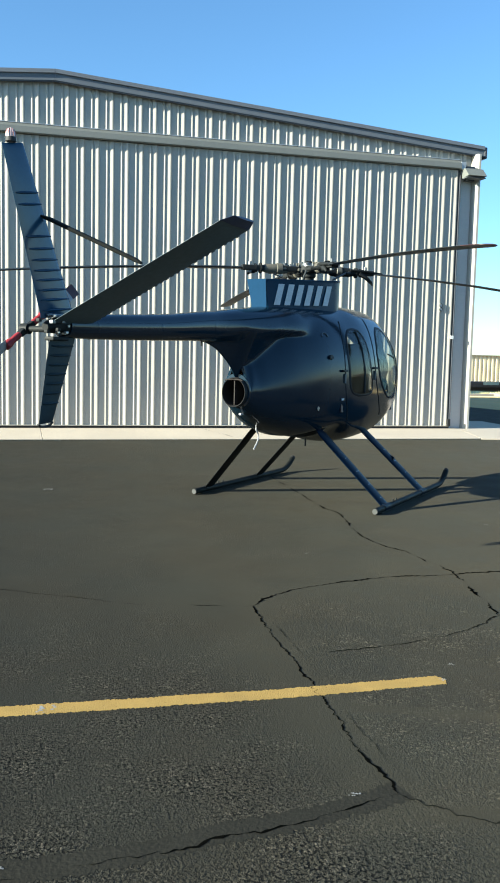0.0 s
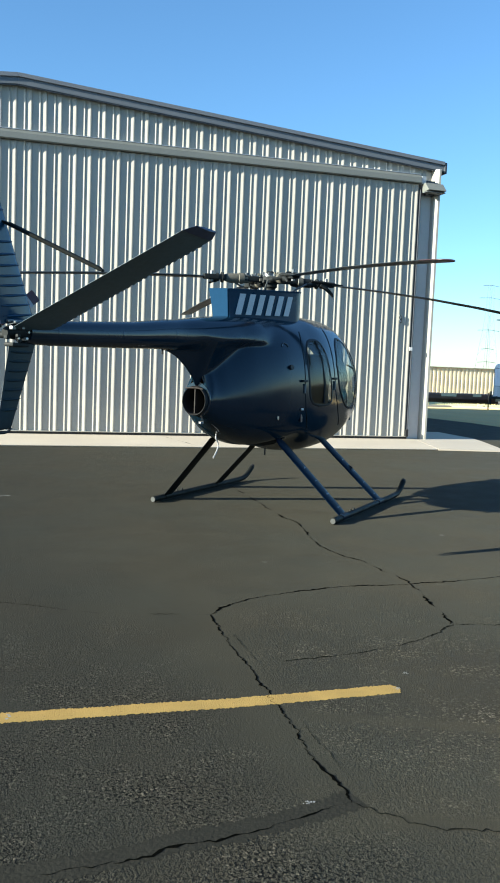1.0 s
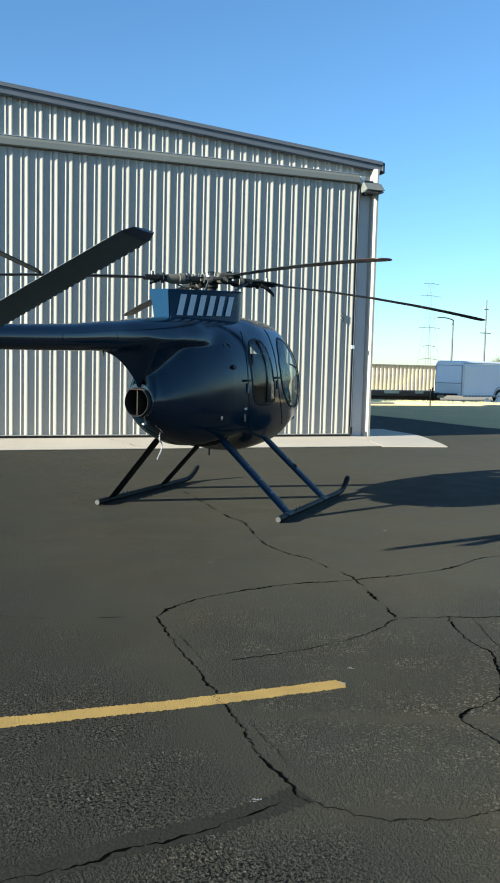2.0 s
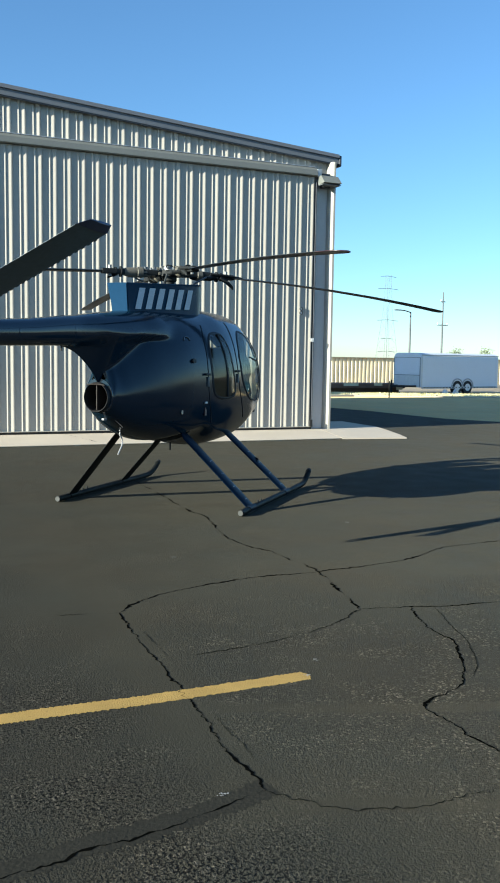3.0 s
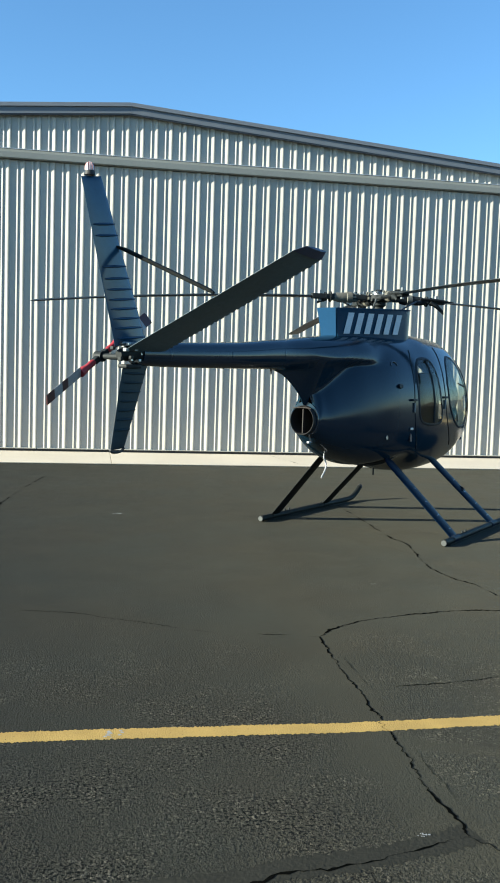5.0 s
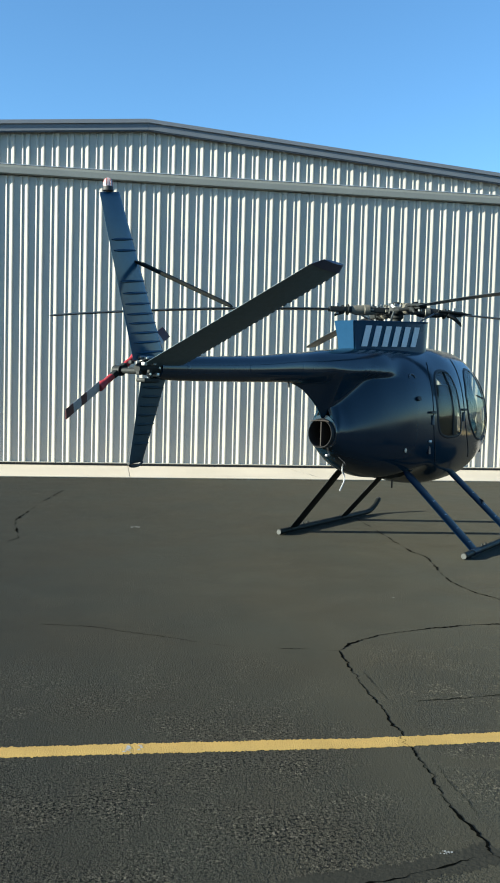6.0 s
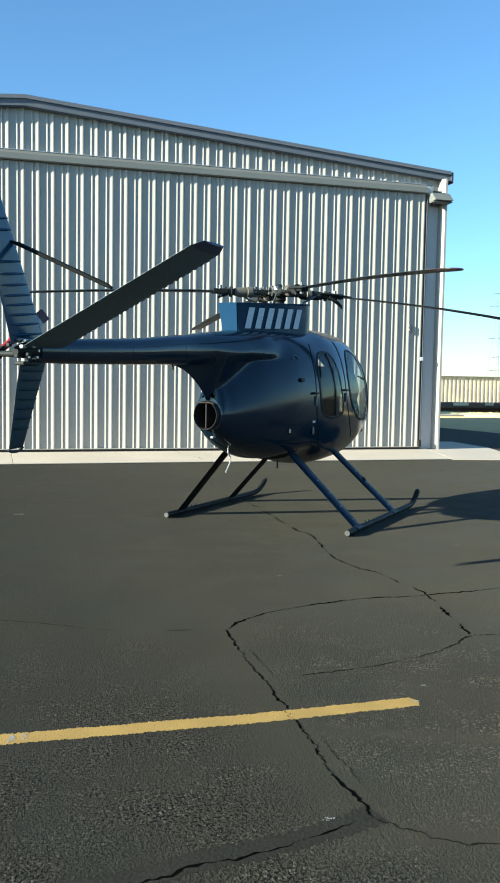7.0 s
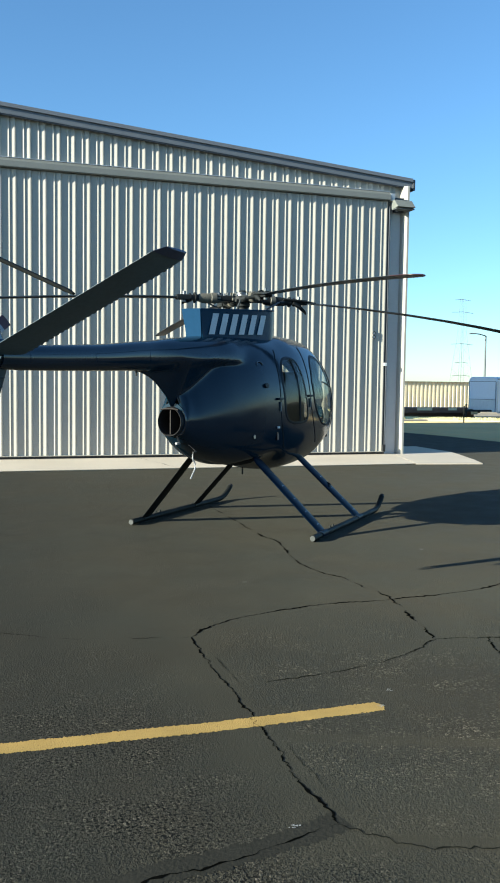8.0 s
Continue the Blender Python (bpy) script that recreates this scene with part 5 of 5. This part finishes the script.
for k in range(24):
    part("marker_light", box(0.2 + 0.24 * k, 0.29 + 0.24 * k, -0.042, -0.031, 0.33, 0.38), BLACK, trailer)
for k in (2.75, 3.55):
    wheel = part("wheel", tube([(k, -0.02, 0.36), (k, 0.18, 0.36)], 0.36, 22), BLACK, trailer, "black tyre")
    part("rim", tube([(k, -0.035, 0.36), (k, -0.018, 0.36)], 0.20, 18), WHITE, wheel)
    part("wheel_arch", tube([(k + 0.44 * math.cos(t), -0.015, 0.38 + 0.44 * math.sin(t)) for t in np.linspace(0, math.pi, 13)], 0.03, 6), GALV, trailer)
part("tongue", tube([(0.0, 0.35, 0.42), (-1.2, 1.05, 0.42), (0.0, 1.75, 0.42)], 0.05, 8), BLACK, trailer, "black drawbar")
part("jack", tube([(-1.1, 1.05, 0.03), (-1.1, 1.05, 0.75)], 0.04, 8), METAL_DARK, trailer)
for x in (1.1, 1.9):
    c = tagged(finish("wheel_chock", slab([(0, 0), (0.42, 0), (0.21, 0.26)], (-0.1, 0.1), "y", bevel=0.01), WHITE), "white wedge block beside the trailer", "wheel chock", "blocks beside the trailer")
    c.matrix_world = trailer.matrix_world @ Matrix.Translation((x, -0.5, 0.03))
    c.location.z = -0.004

# kerb and dry grass at the pavement's end
tagged(finish("kerb", slab([(15.2, 36.1), (21.2, 36.6), (26.5, 34.1), (44.0, 35.4), (44.0, 35.7), (26.6, 34.4), (21.2, 36.9), (15.2, 36.4)], (-0.06, 0.06), "z", bevel=0.01), CONCRETE), "pale concrete kerb at the pavement edge", "kerb", kind="structure")
bm = bmesh.new()
loops = []
for k in range(57):
    x = 18.5 + 10.8 * k / 56
    y = 37.5 - max(0, min(x, 26.5) - 21.2) * 0.42
    hgt = 0.13 + 0.05 * noise.noise((x * 0.7, 3, 1)) + 0.03 * noise.noise((x * 4, 1, 2))
    loops.append([(x, y - 0.75, -0.06), (x, y - 0.45, hgt * 0.7), (x, y, hgt), (x, y + 0.5, hgt * 0.8), (x, y + 0.9, -0.06)])
rings(bm, loops, caps=False, closed=False)
bmesh.ops.recalc_face_normals(bm, faces=bm.faces)
tagged(finish("grass_bank", bm, STRAW, None, "", 60), "low bank of straw-coloured dry grass", "grass bank", kind="stuff")
r = random.Random(7)
vs, fs = [], []
for k in range(5200):
    x = r.uniform(18.5, 29.3)
    y = 37.5 + r.uniform(-0.6, 0.8) - max(0, min(x, 26.5) - 21.2) * 0.42
    h, a, w_ = r.uniform(0.05, 0.19), r.uniform(0, 6.28), r.uniform(0.015, 0.04)
    i = len(vs)
    vs += [(x - w_ * math.cos(a), y - w_ * math.sin(a), -0.06), (x + w_ * math.cos(a), y + w_ * math.sin(a), 0.02), (x + r.uniform(-0.06, 0.06), y + r.uniform(-0.06, 0.06), h)]
    fs.append((i, i + 1, i + 2))
for k in range(700):
    x, y, h, a = r.uniform(18.2, 24.5), r.uniform(49.2, 49.7), r.uniform(0.1, 0.5), r.uniform(0, 6.28)
    i = len(vs)
    vs += [(x - 0.03 * math.cos(a), y - 0.03 * math.sin(a), -0.06), (x + 0.03 * math.cos(a), y + 0.03 * math.sin(a), -0.06), (x + r.uniform(-0.15, 0.15), y + r.uniform(-0.1, 0.1), h)]
    fs.append((i, i + 1, i + 2))
me = bpy.data.meshes.new("dry_grass")
me.from_pydata(vs, [], fs)
me.materials.append(STRAW)
tagged(new("dry_grass", me), "straw-coloured dry grass along the kerb", "grass", kind="stuff")
tagged(finish("marker_post", tube([(21.9, 34.6, -0.06), (21.9, 34.6, 0.75), (21.9, 34.6, 0.78)], [0.028, 0.028, 0.012], 10), SKID, None, "", 40), "short dark steel bollard by the kerb", "bollard")

# street lamp, utility pole, pylon
street = empty("street_lamp", pose(46.3, 70.0, -0.06), label="thin grey street lamp with one arm", category="street lamp")
part("pole", tube([(0, 0, 0), (0, 0, 6.3)], [0.11, 0.07], 12), GALV_DULL, street)
part("arm", tube([(0, 0, 6.28), (-0.8, -0.2, 6.42), (-1.5, -0.4, 6.44)], 0.05, 8), GALV_DULL, street)
part("lamp_head", box(-2.0, -1.4, -0.52, -0.30, 6.38, 6.48, 0.02), GALV_DULL, street)
utility = empty("utility_pole", pose(49.9, 70.0, -0.06), label="tall thin utility pole with cross arms", category="utility pole")
part("pole", tube([(0, 0, 0), (0, 0, 8.3)], [0.11, 0.06], 10), GALV_DULL, utility)
for z, w_ in ((7.4, 0.25), (5.2, 0.6)):
    arm = part("cross_arm", box(-w_, w_, -0.05, 0.05, z - 0.04, z + 0.04, 0.01), GALV_DULL, utility)
    for s in (-1, 1):
        part("insulator", tube([(s * w_ * 0.9, 0, z + 0.05), (s * w_ * 0.9, 0, z + 0.2)], 0.04, 8), WHITE, arm)
pylon = empty("pylon", pose(125.0, 200.0, -0.06), label="distant pale lattice power pylon", category="pylon")
PW = ((0.0, 3.2), (8.0, 2.2), (15.0, 1.2), (24.0, 0.7))
levels = [0, 3, 6, 9, 12, 15, 18, 21, 24]
for a in range(4):
    q = math.pi / 4 + a * math.pi / 2
    part("leg", tube([(eased(PW, z)[0] * math.cos(q), eased(PW, z)[0] * math.sin(q), z) for z in levels], 0.028, 5), GALV_DULL, pylon)
    bm = bmesh.new()
    for z0, z1 in zip(levels, levels[1:]):
        for u, v in ((z0, z1), (z1, z0)):
            w0, w1 = eased(PW, u)[0], eased(PW, v)[0]
            q2 = q + math.pi / 2
            tube([(w0 * math.cos(q), w0 * math.sin(q), u), (w1 * math.cos(q2), w1 * math.sin(q2), v)], 0.008, 4, bm)
    part("lattice", bm, GALV_DULL, pylon, smooth=None)
part("core", tube([(0, 0, 0), (0, 0, 16)], 0.05, 5), GALV_DULL, pylon)
for z, w_ in ((23.6, 2.6), (20.4, 3.4), (12.2, 3.4), (7.4, 2.2), (4.0, 3.0)):
    part("cross_arm", tube([(-w_, -0.4, z), (0, 0, z + 0.25), (w_, 0.4, z)], 0.055, 5), GALV_DULL, pylon)

# tree behind the trailer
tree = empty("tree", pose(44.5, 58.5, -0.06), label="small pale sparse tree behind the trailer", category="tree")
part("trunk", tube([(0, 0, 0), (0.05, 0, 0.8), (-0.05, 0.05, 1.6), (0.02, 0, 2.3)], [0.13, 0.10, 0.07, 0.03], 10), BARK, tree)
r = random.Random(11)
tips = []
for k in range(11):
    a, l = r.uniform(0, 6.28), r.uniform(0.7, 1.5)
    z = r.uniform(0.9, 1.9)
    tip = Vector((l * math.cos(a), l * math.sin(a), z + r.uniform(0.4, 1.1)))
    part("limb", tube([(0, 0, z), tip * 0.5 + Vector((0, 0, z * 0.55)), tip], [0.05, 0.03, 0.012], 6), BARK, tree)
    tips.append(tip)
vs, fs = [], []
for tip in tips:
    for k in range(170):
        c = tip + Vector((r.gauss(0, 0.26), r.gauss(0, 0.26), r.gauss(0, 0.17)))
        u = Vector((r.uniform(-1, 1), r.uniform(-1, 1), r.uniform(-1, 1))).normalized() * 0.055
        v = u.cross(Vector((r.uniform(-1, 1), r.uniform(-1, 1), 1))).normalized() * 0.035
        i = len(vs)
        vs += [c - u, c + v, c + u, c - v]
        fs.append((i, i + 1, i + 2, i + 3))
me = bpy.data.meshes.new("crown")
me.from_pydata(vs, [], fs)
me.materials.append(LEAF)
crown = new("crown", me)
crown.parent = tree
